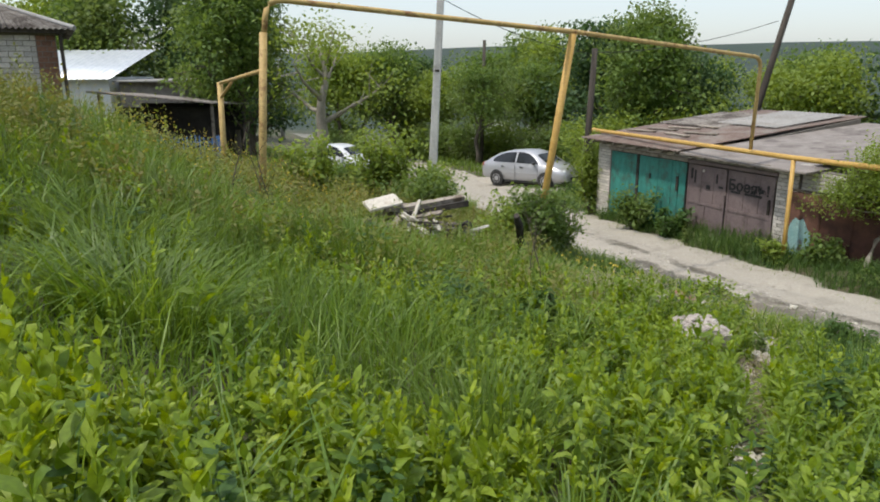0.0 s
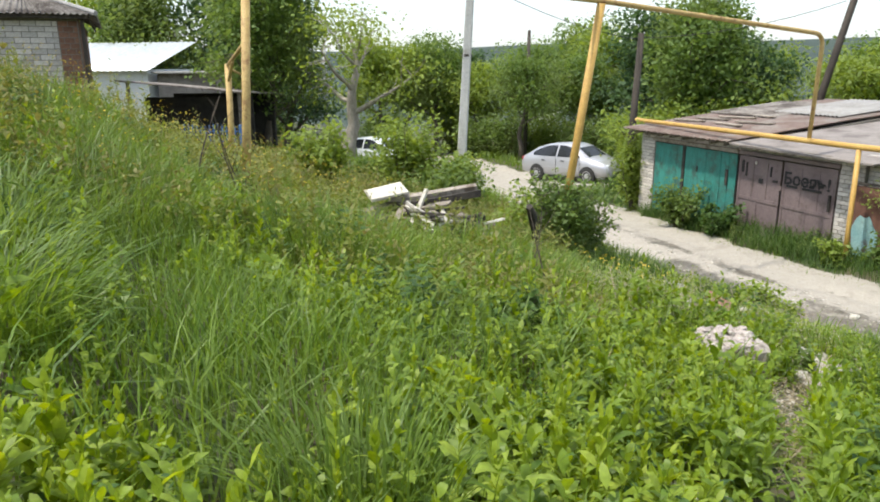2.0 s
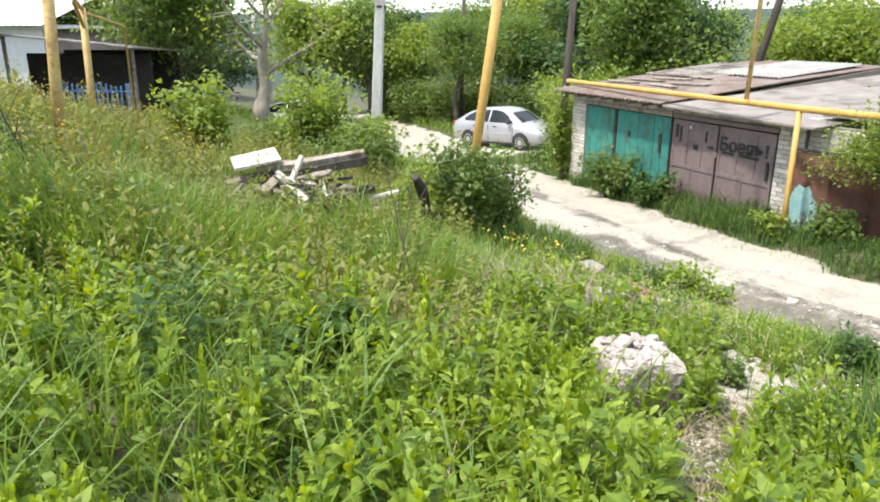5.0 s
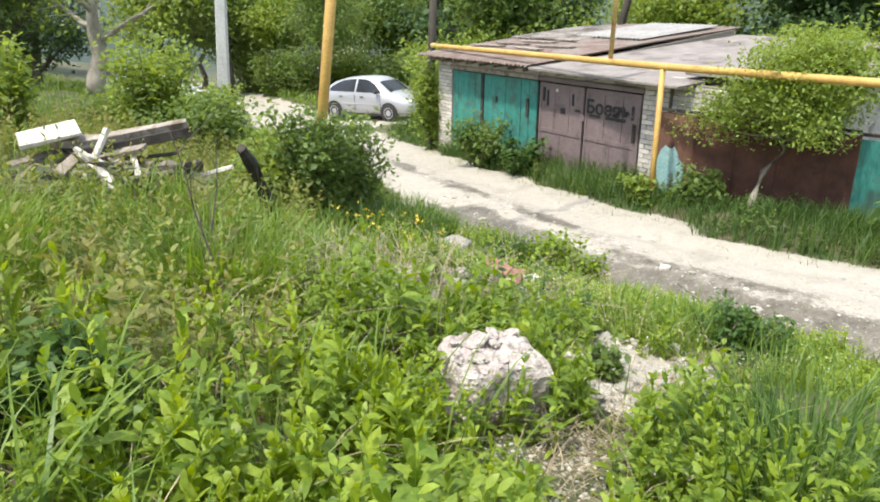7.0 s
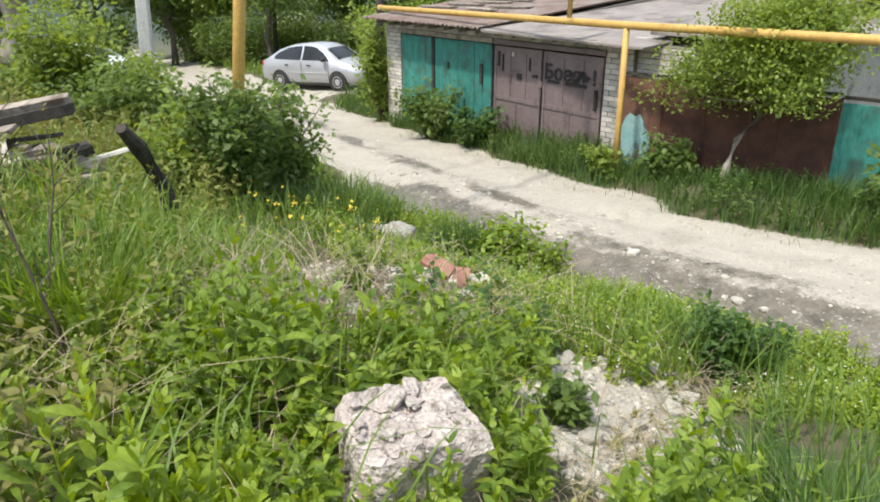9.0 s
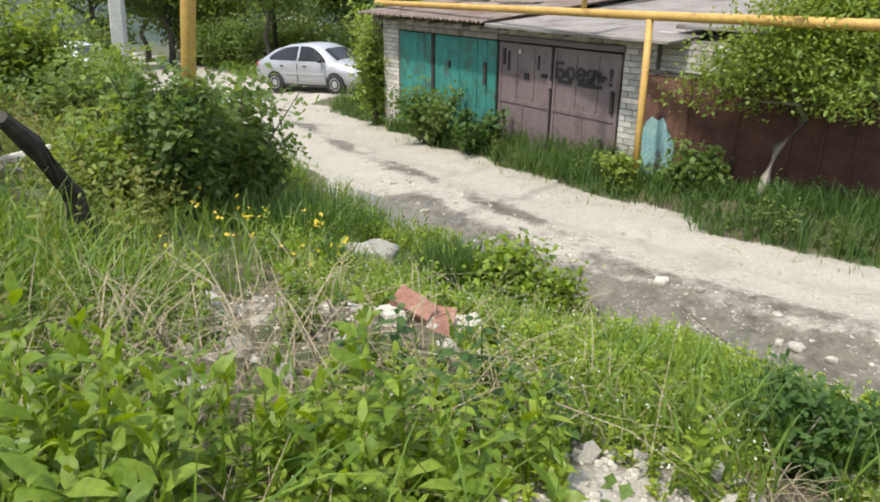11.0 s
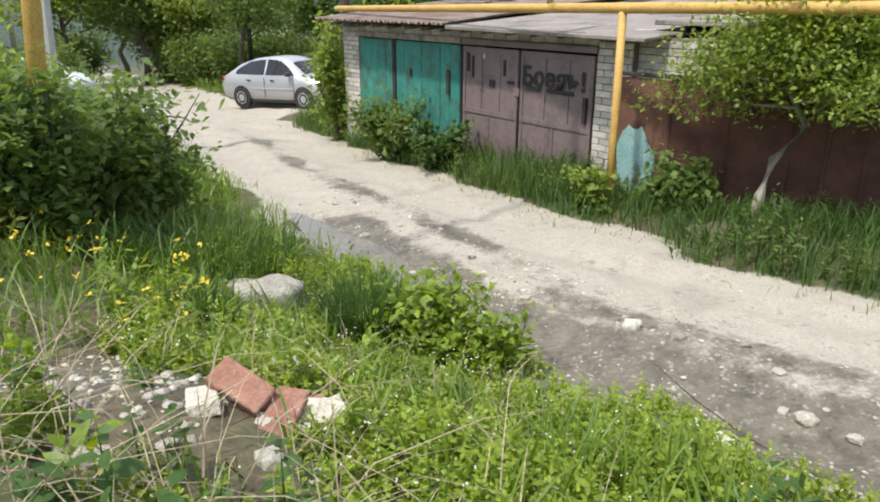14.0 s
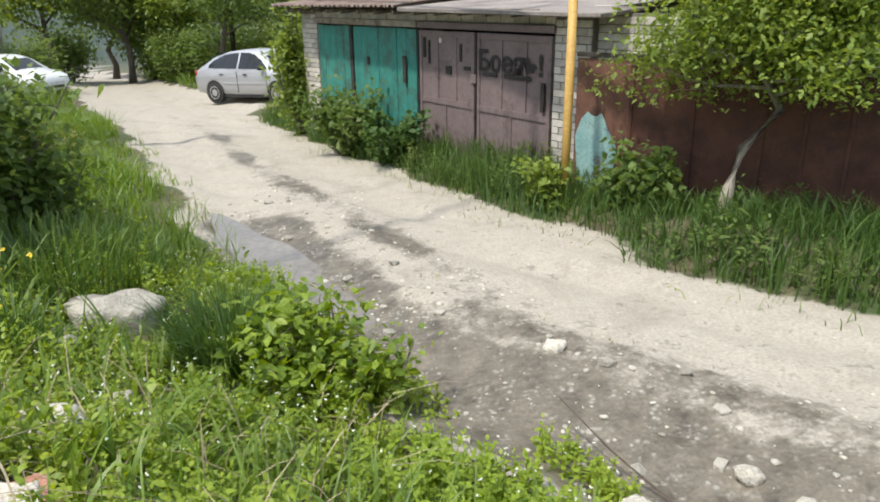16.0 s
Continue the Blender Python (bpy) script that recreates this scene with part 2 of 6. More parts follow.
L_HERB = leaf_mat("dull_olive_herbs", (0.13, 0.17, 0.03), (0.24, 0.27, 0.06), (0.21, 0.19, 0.06), 0.35, patch=0.9)
L_TREE = leaf_mat("mid_green_tree_leaves", (0.075, 0.135, 0.03), (0.17, 0.25, 0.065), (0.17, 0.22, 0.07), 0.45, patch=0.25)
L_LIGHT = leaf_mat("light_green_tree_leaves", (0.14, 0.21, 0.035), (0.27, 0.35, 0.08), (0.20, 0.27, 0.06), 0.45, patch=0.4)
L_DARK = leaf_mat("dark_green_tree_leaves", (0.04, 0.085, 0.03), (0.085, 0.145, 0.05), (0.065, 0.115, 0.045), 0.4, patch=0.3)
L_YELLOW = leaf_mat("yellow_flowers", (0.62, 0.44, 0.03), (0.75, 0.58, 0.08), (0.66, 0.5, 0.05), 0.2)
L_WHITE = leaf_mat("white_flowers", (0.7, 0.72, 0.62), (0.8, 0.8, 0.72), (0.75, 0.76, 0.66), 0.2)


def ground_mat():
    """Soil, crushed limestone, wet mud and far woods, laid by the cover mask, with ragged noisy borders and pebbles."""
    m = bpy.data.materials.new("ground_cover")
    m.use_nodes = True
    n, k = m.node_tree.nodes, m.node_tree.links
    b = n["Principled BSDF"]
    tc = n.new("ShaderNodeTexCoord")

    def noise_at(scale, detail=6, rough=0.65):
        a = n.new("ShaderNodeTexNoise")
        a.inputs["Scale"].default_value, a.inputs["Detail"].default_value, a.inputs["Roughness"].default_value = scale, detail, rough
        k.new(tc.outputs["Object"], a.inputs["Vector"])
        return a.outputs["Fac"]

    def ramp(fac, p0, p1, c0=(0, 0, 0), c1=(1, 1, 1)):
        r = n.new("ShaderNodeValToRGB")
        r.color_ramp.elements[0].position, r.color_ramp.elements[1].position = p0, p1
        r.color_ramp.elements[0].color, r.color_ramp.elements[1].color = (*c0, 1), (*c1, 1)
        k.new(fac, r.inputs["Fac"])
        return r.outputs["Color"]

    def mix(fac, a, c, mode="MIX"):
        x = n.new("ShaderNodeMixRGB")
        x.blend_type = mode
        for sock, v in (("Fac", fac), ("Color1", a), ("Color2", c)):
            if isinstance(v, (int, float)):
                x.inputs[sock].default_value = v
            elif isinstance(v, tuple):
                x.inputs[sock].default_value = (*v, 1)
            else:
                k.new(v, x.inputs[sock])
        return x.outputs["Color"]

    def maths(op, a, c):
        x = n.new("ShaderNodeMath")
        x.operation = op
        for j, v in enumerate((a, c)):
            if isinstance(v, (int, float)):
                x.inputs[j].default_value = v
            else:
                k.new(v, x.inputs[j])
        return x.outputs[0]

    big, mid, fine = noise_at(1.4), noise_at(5.5, 8, 0.7), noise_at(48, 5)
    vor = n.new("ShaderNodeTexVoronoi")
    vor.inputs["Scale"].default_value = 26
    k.new(tc.outputs["Object"], vor.inputs["Vector"])
    at = n.new("ShaderNodeAttribute")
    at.attribute_name = "cover"
    sp = n.new("ShaderNodeSeparateColor")
    k.new(at.outputs["Color"], sp.inputs["Color"])
    jig = maths("MULTIPLY", maths("SUBTRACT", mid, 0.5), 0.9)
    soil = mix(ramp(mid, 0.35, 0.65), (0.06, 0.05, 0.03), (0.15, 0.125, 0.075))
    soil = mix(ramp(big, 0.45, 0.6), soil, (0.05, 0.08, 0.022))
    road = mix(ramp(mid, 0.3, 0.7), (0.315, 0.285, 0.235), (0.43, 0.395, 0.335))
    road = mix(ramp(big, 0.55, 0.72), road, (0.27, 0.245, 0.2))
    road = mix(maths("MULTIPLY", ramp(noise_at(11, 9, 0.8), 0.56, 0.66), 0.55), road, (0.17, 0.15, 0.115))
    spots = ramp(maths("ADD", vor.outputs["Distance"], maths("MULTIPLY", mid, 0.5)), 0.30, 0.40)
    peb = mix(ramp(vor.outputs["Distance"], 0.18, 0.5), (0.42, 0.40, 0.35), (0.15, 0.135, 0.105))
    gravel = maths("MULTIPLY", ramp(maths("ADD", mid, maths("MULTIPLY", sp.outputs["Green"], 0.14)), 0.56, 0.66), 0.6)
    road = mix(gravel, road, peb)
    mudc = mix(ramp(mid, 0.35, 0.65), (0.07, 0.06, 0.045), (0.19, 0.165, 0.125))
    mudc = mix(maths("MULTIPLY", ramp(noise_at(7, 8, 0.75), 0.50, 0.60), 0.75), mudc, peb)
    f_road = ramp(maths("ADD", sp.outputs["Red"], jig), 0.40, 0.60)
    ragged = maths("MULTIPLY", maths("SUBTRACT", noise_at(3.2, 10, 0.8), 0.5), 2.0)
    f_mud = ramp(maths("ADD", sp.outputs["Green"], ragged), 0.38, 0.66)
    col = mix(f_mud, mix(f_road, soil, road), mudc)
    far = mix(ramp(noise_at(0.012), 0.4, 0.6), (0.018, 0.036, 0.026), (0.035, 0.055, 0.036))
    col = mix(sp.outputs["Blue"], col, far)
    col = mix(0.5, col, fine, "OVERLAY")
    k.new(col, b.inputs["Base Color"])
    rg = ramp(f_mud, 0, 1, (0.93, 0.93, 0.93), (0.5, 0.5, 0.5))
    k.new(rg, b.inputs["Roughness"])
    bp = n.new("ShaderNodeBump")
    bp.inputs["Strength"].default_value, bp.inputs["Distance"].default_value = 0.5, 0.025
    hgt = maths("ADD", maths("ADD", mid, maths("MULTIPLY", fine, 0.6)), maths("MULTIPLY", maths("SUBTRACT", 0.5, vor.outputs["Distance"]), 0.5))
    k.new(hgt, bp.inputs["Height"])
    k.new(bp.outputs[0], b.inputs["Normal"])
    return m


M_GROUND = ground_mat()


# ---- mesh helpers ----
RNG = np.random.default_rng(7)


def mesh_from(name, verts, faces, material, smooth=False):
    """A mesh from vertex rows and face index rows (all faces with the same number of corners)."""
    verts, faces = np.asarray(verts, dtype=np.float32), np.asarray(faces, dtype=np.int32)
    me = bpy.data.meshes.new(name)
    me.vertices.add(len(verts))
    me.vertices.foreach_set("co", verts.ravel())
    c = faces.shape[1]
    me.loops.add(faces.size)
    me.loops.foreach_set("vertex_index", faces.ravel())
    me.polygons.add(len(faces))
    me.polygons.foreach_set("loop_start", np.arange(0, faces.size, c, dtype=np.int32))
    if smooth:
        me.polygons.foreach_set("use_smooth", np.ones(len(faces), dtype=bool))
    me.update(calc_edges=True)
    me.materials.append(material)
    return me


def bm_mesh(name, bm, material, smooth=False):
    me = bpy.data.meshes.new(name)
    bmesh.ops.recalc_face_normals(bm, faces=bm.faces)
    if smooth:
        for f in bm.faces:
            f.smooth = True
    bm.to_mesh(me)
    bm.free()
    me.materials.append(material)
    return me


def part(name, bm, material, parent, label="", smooth=False):
    ob = new(name, bm_mesh(name, bm, material, smooth))
    ob.parent = parent
    if label:
        ob["label"] = label
    return ob


def part_np(name, verts, faces, material, parent, label="", smooth=False):
    ob = new(name, mesh_from(name, verts, faces, material, smooth))
    ob.parent = parent
    if label:
        ob["label"] = label
    return ob


def thing(name, m, label, category, group="", kind=""):
    ob = new(name)
    ob.matrix_world = m
    ob.empty_display_size = 0.2
    return tagged(ob, label, category, group, kind)


def box(bm, x0, x1, y0, y1, z0, z1, bevel=0.0, jitter=0.0, m=None):
    v = [bm.verts.new((x, y, z)) for x in (x0, x1) for y in (y0, y1) for z in (z0, z1)]
    if jitter:
        for p in v:
            p.co += Vector((random.uniform(-1, 1), random.uniform(-1, 1), random.uniform(-1, 1))) * jitter
    fs = [bm.faces.new([v[i] for i in q]) for q in ((0, 1, 3, 2), (4, 6, 7, 5), (0, 4, 5, 1), (2, 3, 7, 6), (0, 2, 6, 4), (1, 5, 7, 3))]
    geo = v
    if bevel:
        es = list({e for f in fs for e in f.edges})
        res = bmesh.ops.bevel(bm, geom=es, offset=bevel, segments=1, affect="EDGES")
        geo = list({p for f in res["faces"] for p in f.verts} | {p for p in v if p.is_valid})
    if m is not None:
        bmesh.ops.transform(bm, matrix=m, verts=geo)
    return bm


def block(x0, x1, y0, y1, z0, z1, bevel=0.004, jitter=0.0):
    return box(bmesh.new(), x0, x1, y0, y1, z0, z1, bevel, jitter)


def tube(bm, pts, radii, sides=8, cap=True):
    """A tube along a line of points."""
    rings = []
    pts = [Vector(p) for p in pts]
    for i, p in enumerate(pts):
        d = (pts[min(i + 1, len(pts) - 1)] - pts[max(i - 1, 0)]).normalized()
        up = Vector((0, 0, 1)) if abs(d.z) < 0.9 else Vector((1, 0, 0))
        a = d.cross(up).normalized()
        b = d.cross(a).normalized()
        r = radii[i] if isinstance(radii, (list, tuple)) else radii
        rings.append([bm.verts.new(p + (a * math.cos(w) + b * math.sin(w)) * r) for w in (2 * math.pi * j / sides for j in range(sides))])
    for r0, r1 in zip(rings, rings[1:]):
        for j in range(sides):
            bm.faces.new((r0[j], r0[(j + 1) % sides], r1[(j + 1) % sides], r1[j]))
    if cap:
        bm.faces.new(rings[0][::-1])
        bm.faces.new(rings[-1])
    return bm


def rock_bm(sx, sy, sz, seed, rough=0.25, sub=2):
    bm = bmesh.new()
    bmesh.ops.create_icosphere(bm, subdivisions=sub, radius=1)
    off = Vector((seed * 3.7, seed * 1.3, seed * 7.1))
    for v in bm.verts:
        k = 1 + rough * noise.noise(v.co * 1.6 + off) * 1.6 + rough * 0.5 * noise.noise(v.co * 4 + off)
        v.co = Vector((math.copysign(abs(v.co.x) ** 0.75, v.co.x) * sx, math.copysign(abs(v.co.y) ** 0.75, v.co.y) * sy, math.copysign(abs(v.co.z) ** 0.75, v.co.z) * sz)) * k
    return bm


# ---- the lie of the land ----
def road_mid(y):
    """x of the road's middle: it comes in from the right and runs down ahead."""
    y = np.asarray(y, dtype=float)
    return np.interp(y, [-40, -10, 2, 6, 9, 10.5, 12, 15, 18.6, 25, 38, 60, 90], [62, 28, 15.2, 11.0, 8.15, 6.95, 5.75, 4.7, 3.55, 1.65, -2.6, -10, -21])


ROAD_HALF = 1.32


def road_side(x, y):
    """Signed distance from the road's middle, positive on the uphill (bank) side."""
    y = np.asarray(y, dtype=float)
    slope = (road_mid(y + 0.8) - road_mid(y - 0.8)) / 1.6
    return (road_mid(y) - x) / np.sqrt(1 + slope ** 2)


def road_z(y):
    return -2.45 - 0.055 * (np.clip(y, -30, 60) - 10.5)


def smooth01(v):
    v = np.clip(v, 0, 1)
    return v * v * (3 - 2 * v)


def lumps(x, y, s, seed=0.0):
    return np.sin(x * s + 1.3 + seed) * np.sin(y * s * 1.13 + 0.4 + seed * 2) + 0.5 * np.sin(x * s * 2.3 + y * s * 1.7 + seed)


def ground_z(x, y):
    x, y = np.asarray(x, dtype=float), np.asarray(y, dtype=float)
    u = road_side(x, y)
    rz = road_z(y)
    bank = -0.175 * np.clip(x, -30, 60) - 0.145 * np.clip(y, -30, 45)
    bank = bank + 1.28 * np.exp(-((x + 6.4) / 3.3) ** 2 - ((y - 9) / 6.0) ** 2) + 0.07 * lumps(x, y, 1.1)
    bank = bank + 0.2 * np.exp(-((x - 2.8) / 0.8) ** 2 - ((y - 9.7) / 0.7) ** 2) + 0.22 * np.exp(-((x + 0.6) / 1.5) ** 2 - ((y - 12.4) / 1.2) ** 2)
    bank = bank + 0.8 * np.exp(-((x + 6.0) / 3.3) ** 2 - ((y - 27.0) / 4.2) ** 2)
    bank = np.maximum(bank, rz + 0.12)
    t = smooth01((u - ROAD_HALF - 0.05) / 1.1)
    verge = rz + 0.14 + 0.05 * lumps(x, y, 1.7, 2)
    t2 = smooth01((-u - ROAD_HALF - 0.3) / 0.7)
    ruts = -0.045 * np.exp(-((np.abs(u) - 0.75) / 0.33) ** 2) + 0.02 * lumps(x, y, 3.1, 5) + 0.012 * lumps(x, y, 7.3, 3)
    gully = -0.13 * np.exp(-((u - 1.0) / 0.36) ** 2) * smooth01((y - 6) / 3) * smooth01((17 - y) / 3)
    z = rz + ruts + gully
    z = z + (bank - z) * t
    z = z + (verge - z) * t2
    d = np.hypot(x, y)
    a = np.arctan2(x, y)
    far = smooth01((d - 45) / 90)
    valley = -9.0 + 10 * np.clip((d - 300) / 700, 0, 1) + (46 + 7 * np.sin(a * 5) + 4 * np.sin(a * 13 + 1)) * smooth01((d - 900) / 900)
    return z + (valley - z) * far


def gz(x, y):
    return float(ground_z(x, y))

# ---- ground: one sheet to the horizon ----
def axis(lo, hi, step, far):
    a = list(np.arange(lo, hi + 1e-6, step))
    s, v = step, hi
    while v < far:
        s *= 1.22
        v += s
        a.append(v)
    s, v = step, lo
    while v > -far:
        s *= 1.22
        v -= s
        a.insert(0, v)
    return np.array(a)


gx, gy = axis(-13, 14, 0.1, 3200), axis(-3, 34, 0.1, 3200)
GX, GY = np.meshgrid(gx, gy, indexing="ij")
GZ = ground_z(GX, GY)
nx, ny = GX.shape
idx = np.arange(nx * ny).reshape(nx, ny)
gf = np.stack([idx[:-1, :-1], idx[1:, :-1], idx[1:, 1:], idx[:-1, 1:]], -1).reshape(-1, 4)
ground = new("ground", mesh_from("ground", np.stack([GX, GY, GZ], -1).reshape(-1, 3), gf, M_GROUND, True))
tagged(ground, "sloping soil with a pale limestone track, falling to a valley", "ground", kind="structure")
cx, cy = GX.ravel(), GY.ravel()
fu = road_side(cx, cy)
near = np.hypot(cx, cy) < 110
wide = 0.5 * smooth01((cy - 24) / 8)
wobble = 0.14 * lumps(cx, cy, 2.1, 1)
road_in = smooth01((ROAD_HALF + 0.35 + 0.25 * (fu < 0) + wobble + wide - np.abs(fu)) / 0.5) * near
road_in = np.maximum(road_in, smooth01((2.6 - np.hypot(cx - 2.6, cy - 29.6)) / 0.8))
strip = np.exp(-((fu - 0.05 + 0.1 * np.sin(cy * 0.7)) / 0.27) ** 2) * smooth01((cy - 12.5) / 3) * (0.62 + 0.38 * np.sin(cy * 1.9) * np.sin(cy * 0.73 + 1))
STRIP_K, STRIP_U = 0.8, -0.08  # bare dirt between the ruts
mud_in = smooth01((fu - 0.12 - 0.9 * wobble) / 0.55) * smooth01((ROAD_HALF + 0.25 - fu) / 0.4) * smooth01((cy - 6) / 1.5) * smooth01((16.3 - cy) / 1.2)
mud_in = np.maximum(mud_in, STRIP_K * np.exp(-((fu - STRIP_U + 0.08 * np.sin(cy * 0.9)) / 0.24) ** 2) * smooth01((cy - 10.5) / 3) * smooth01((28 - cy) / 5) * (0.75 + 0.25 * np.sin(cy * 2.3)))
mud_in = np.maximum(mud_in, 0.62 * np.exp(-((fu - 0.2) / 0.35) ** 2) * smooth01((cy - 9) / 2) * smooth01((13.6 - cy) / 1.5))
pale = 0.85 * np.exp(-((cx - 3.72) / 0.52) ** 4 - ((cy - 7.75) / 0.75) ** 4) + 0.6 * np.exp(-((cx - 4.55) / 0.3) ** 2 - ((cy - 9.15) / 0.3) ** 2)
ash = 0.7 * np.exp(-((cx - 2.4) / 0.5) ** 2 - ((cy - 10.1) / 0.5) ** 2)
mud_in = np.maximum(mud_in, ash)
cover = np.stack([np.maximum(road_in * (1 - 0.45 * strip), pale), mud_in, smooth01((np.hypot(cx, cy) - 60) / 90), np.ones(len(cx))], -1)
layer = ground.data.attributes.new("cover", "FLOAT_COLOR", "POINT")
layer.data.foreach_set("color", cover.astype(np.float32).ravel())


# ---- foliage ----
def leaf_rows(pos, yaw, pitch, length, width, droop=0.25, fold=0.0):
    """Kite-shaped leaves, two triangles each, folded along the middle."""
    n = len(pos)
    t = np.stack([np.cos(yaw) * np.cos(pitch), np.sin(yaw) * np.cos(pitch), np.sin(pitch)], -1)
    s = np.stack([-np.sin(yaw), np.cos(yaw), np.zeros(n)], -1)
    roll = RNG.normal(0, 0.5, n)[:, None]
    up = np.cross(t, s)
    s = s * np.cos(roll) + up * np.sin(roll)
    L, w = np.asarray(length).reshape(-1, 1), np.asarray(width).reshape(-1, 1)
    z = np.array([[0, 0, 1.0]])
    mid = pos + t * L * 0.42 - z * droop * L * 0.12
    tip = pos + t * L - z * droop * L * 0.6
    lift = z * L * (0.06 + fold)
    v = np.stack([pos, mid + s * w * 0.5 + lift, tip, mid - s * w * 0.5 + lift], 1).reshape(-1, 3)
    b = np.arange(n)[:, None] * 4
    f = np.concatenate([b + [[0, 1, 2]], b + [[0, 2, 3]]], 1).reshape(-1, 3)
    return v, f


def long_leaf_rows(pos, yaw, pitch, length, width, droop=0.45):
    """Lance-shaped leaves that bend over, four triangles each."""
    n = len(pos)
    t = np.stack([np.cos(yaw) * np.cos(pitch), np.sin(yaw) * np.cos(pitch), np.sin(pitch)], -1)
    s = np.stack([-np.sin(yaw), np.cos(yaw), np.zeros(n)], -1)
    roll = RNG.normal(0, 0.35, n)[:, None]
    s = s * np.cos(roll) + np.cross(t, s) * np.sin(roll)
    L, w = np.asarray(length).reshape(-1, 1), np.asarray(width).reshape(-1, 1)
    z = np.array([[0, 0, 1.0]])
    d = np.asarray(droop).reshape(-1, 1)

    def at(f):
        return pos + t * L * f - z * d * L * f * f
    v = np.stack([at(0), at(0.33) + s * w * 0.5, at(0.33) - s * w * 0.5, at(0.68) + s * w * 0.38, at(0.68) - s * w * 0.38, at(1.0)], 1).reshape(-1, 3)
    b = np.arange(n)[:, None] * 6
    f = np.concatenate([b + [[0, 1, 2]], b + [[1, 3, 4]], b + [[1, 4, 2]], b + [[3, 5, 4]]], 1).reshape(-1, 3)
    return v, f


def blade_rows(pos, yaw, height, width, bend):
    """Grass blades: tapered strips that lean over, five triangles each."""
    n = len(pos)
    t = np.stack([np.cos(yaw), np.sin(yaw), np.zeros(n)], -1)
    tw = RNG.normal(0, 0.6, n)
    s = np.stack([-np.sin(yaw + tw), np.cos(yaw + tw), np.zeros(n)], -1)
    h, w, b = (np.asarray(a).reshape(-1, 1) for a in (height, width, bend))
    z = np.array([[0, 0, 1.0]])

    def at(f):
        return pos + z * h * (f - 0.32 * b * f ** 3) + t * h * b * f * f
    v = np.stack([at(0) + s * w * 0.5, at(0) - s * w * 0.5, at(0.42) + s * w * 0.45, at(0.42) - s * w * 0.45, at(0.76) + s * w * 0.3, at(0.76) - s * w * 0.3, at(1.0)], 1).reshape(-1, 3)
    k = np.arange(n)[:, None] * 7
    f = np.concatenate([k + [[0, 1, 3]], k + [[0, 3, 2]], k + [[2, 3, 5]], k + [[2, 5, 4]], k + [[4, 5, 6]]], 1).reshape(-1, 3)
    return v, f


def join_rows(*sets):
    vs, fs, o = [], [], 0
    for v, f in sets:
        vs.append(v)
        fs.append(f + o)
        o += len(v)
    return np.concatenate(vs), np.concatenate(fs)


def stuff(name, rows, material, label, category):
    return tagged(new(name, mesh_from(name, *rows, material)), label, category, kind="stuff")


def scatter(n, x0, x1, y0, y1, keep):
    x, y = RNG.uniform(x0, x1, n), RNG.uniform(y0, y1, n)
    k = keep(x, y)
    return x[k], y[k]


def clear_of(x, y):
    """1 where plants may stand, 0 on the heaps, the block and the bare places."""
    ok = np.ones(len(x), dtype=bool)
    for px, py, r in ((2.55, 7.15, 0.30), (-0.9, 12.2, 1.0), (0.0, 12.4, 0.8), (3.0, 9.7, 0.5), (2.4, 10.1, 0.5), (3.72, 7.85, 0.5), (3.7, 7.4, 0.4), (4.55, 9.15, 0.2), (1.5, 4.0, 0.35), (3.15, 12.2, 0.35), (2.3, 9.1, 0.5), (2.62, 6.5, 0.15), (4.4, 7.3, 0.35)):
        ok &= np.hypot(x - px, (y - py)) > r * (1 + 0.3 * np.sin(5 * np.arctan2(y - py, x - px)))
    trail = np.interp(y, [-0.5, 0.9, 2.0, 3.44, 4.43, 5.2, 6.45, 6.9, 8.0, 9.0], [-0.25, 0.47, 1.1, 1.57, 2.08, 2.35, 2.83, 3.18, 4.4, 5.4])  # trodden line through the weeds
    ok &= ~((np.abs(x - trail) < np.where(y < 5.0, 0.11, 0.15)) & (y > -0.5) & (y < 8.6))
    return ok


def on_bank(x, y, m=0.15):
    return (road_side(x, y) > ROAD_HALF + m + 0.16 * lumps(x, y, 2.1, 1)) & clear_of(x, y)


def grass(n, area, keep, hlo, hhi, wid, bend=0.55, thin=None):
    x, y = scatter(n, *area, keep)
    p = np.stack([x, y, ground_z(x, y) - 0.02], -1)
    m = len(x)
    tall = 0.75 + 0.35 * lumps(x, y, 0.9, 3)
    h = RNG.uniform(hlo, hhi, m) * np.clip(tall, 0.45, 1.35)
    return blade_rows(p, RNG.uniform(0, 6.283, m), h, wid * RNG.uniform(0.6, 1.4, m), np.abs(RNG.normal(bend, 0.28, m)))


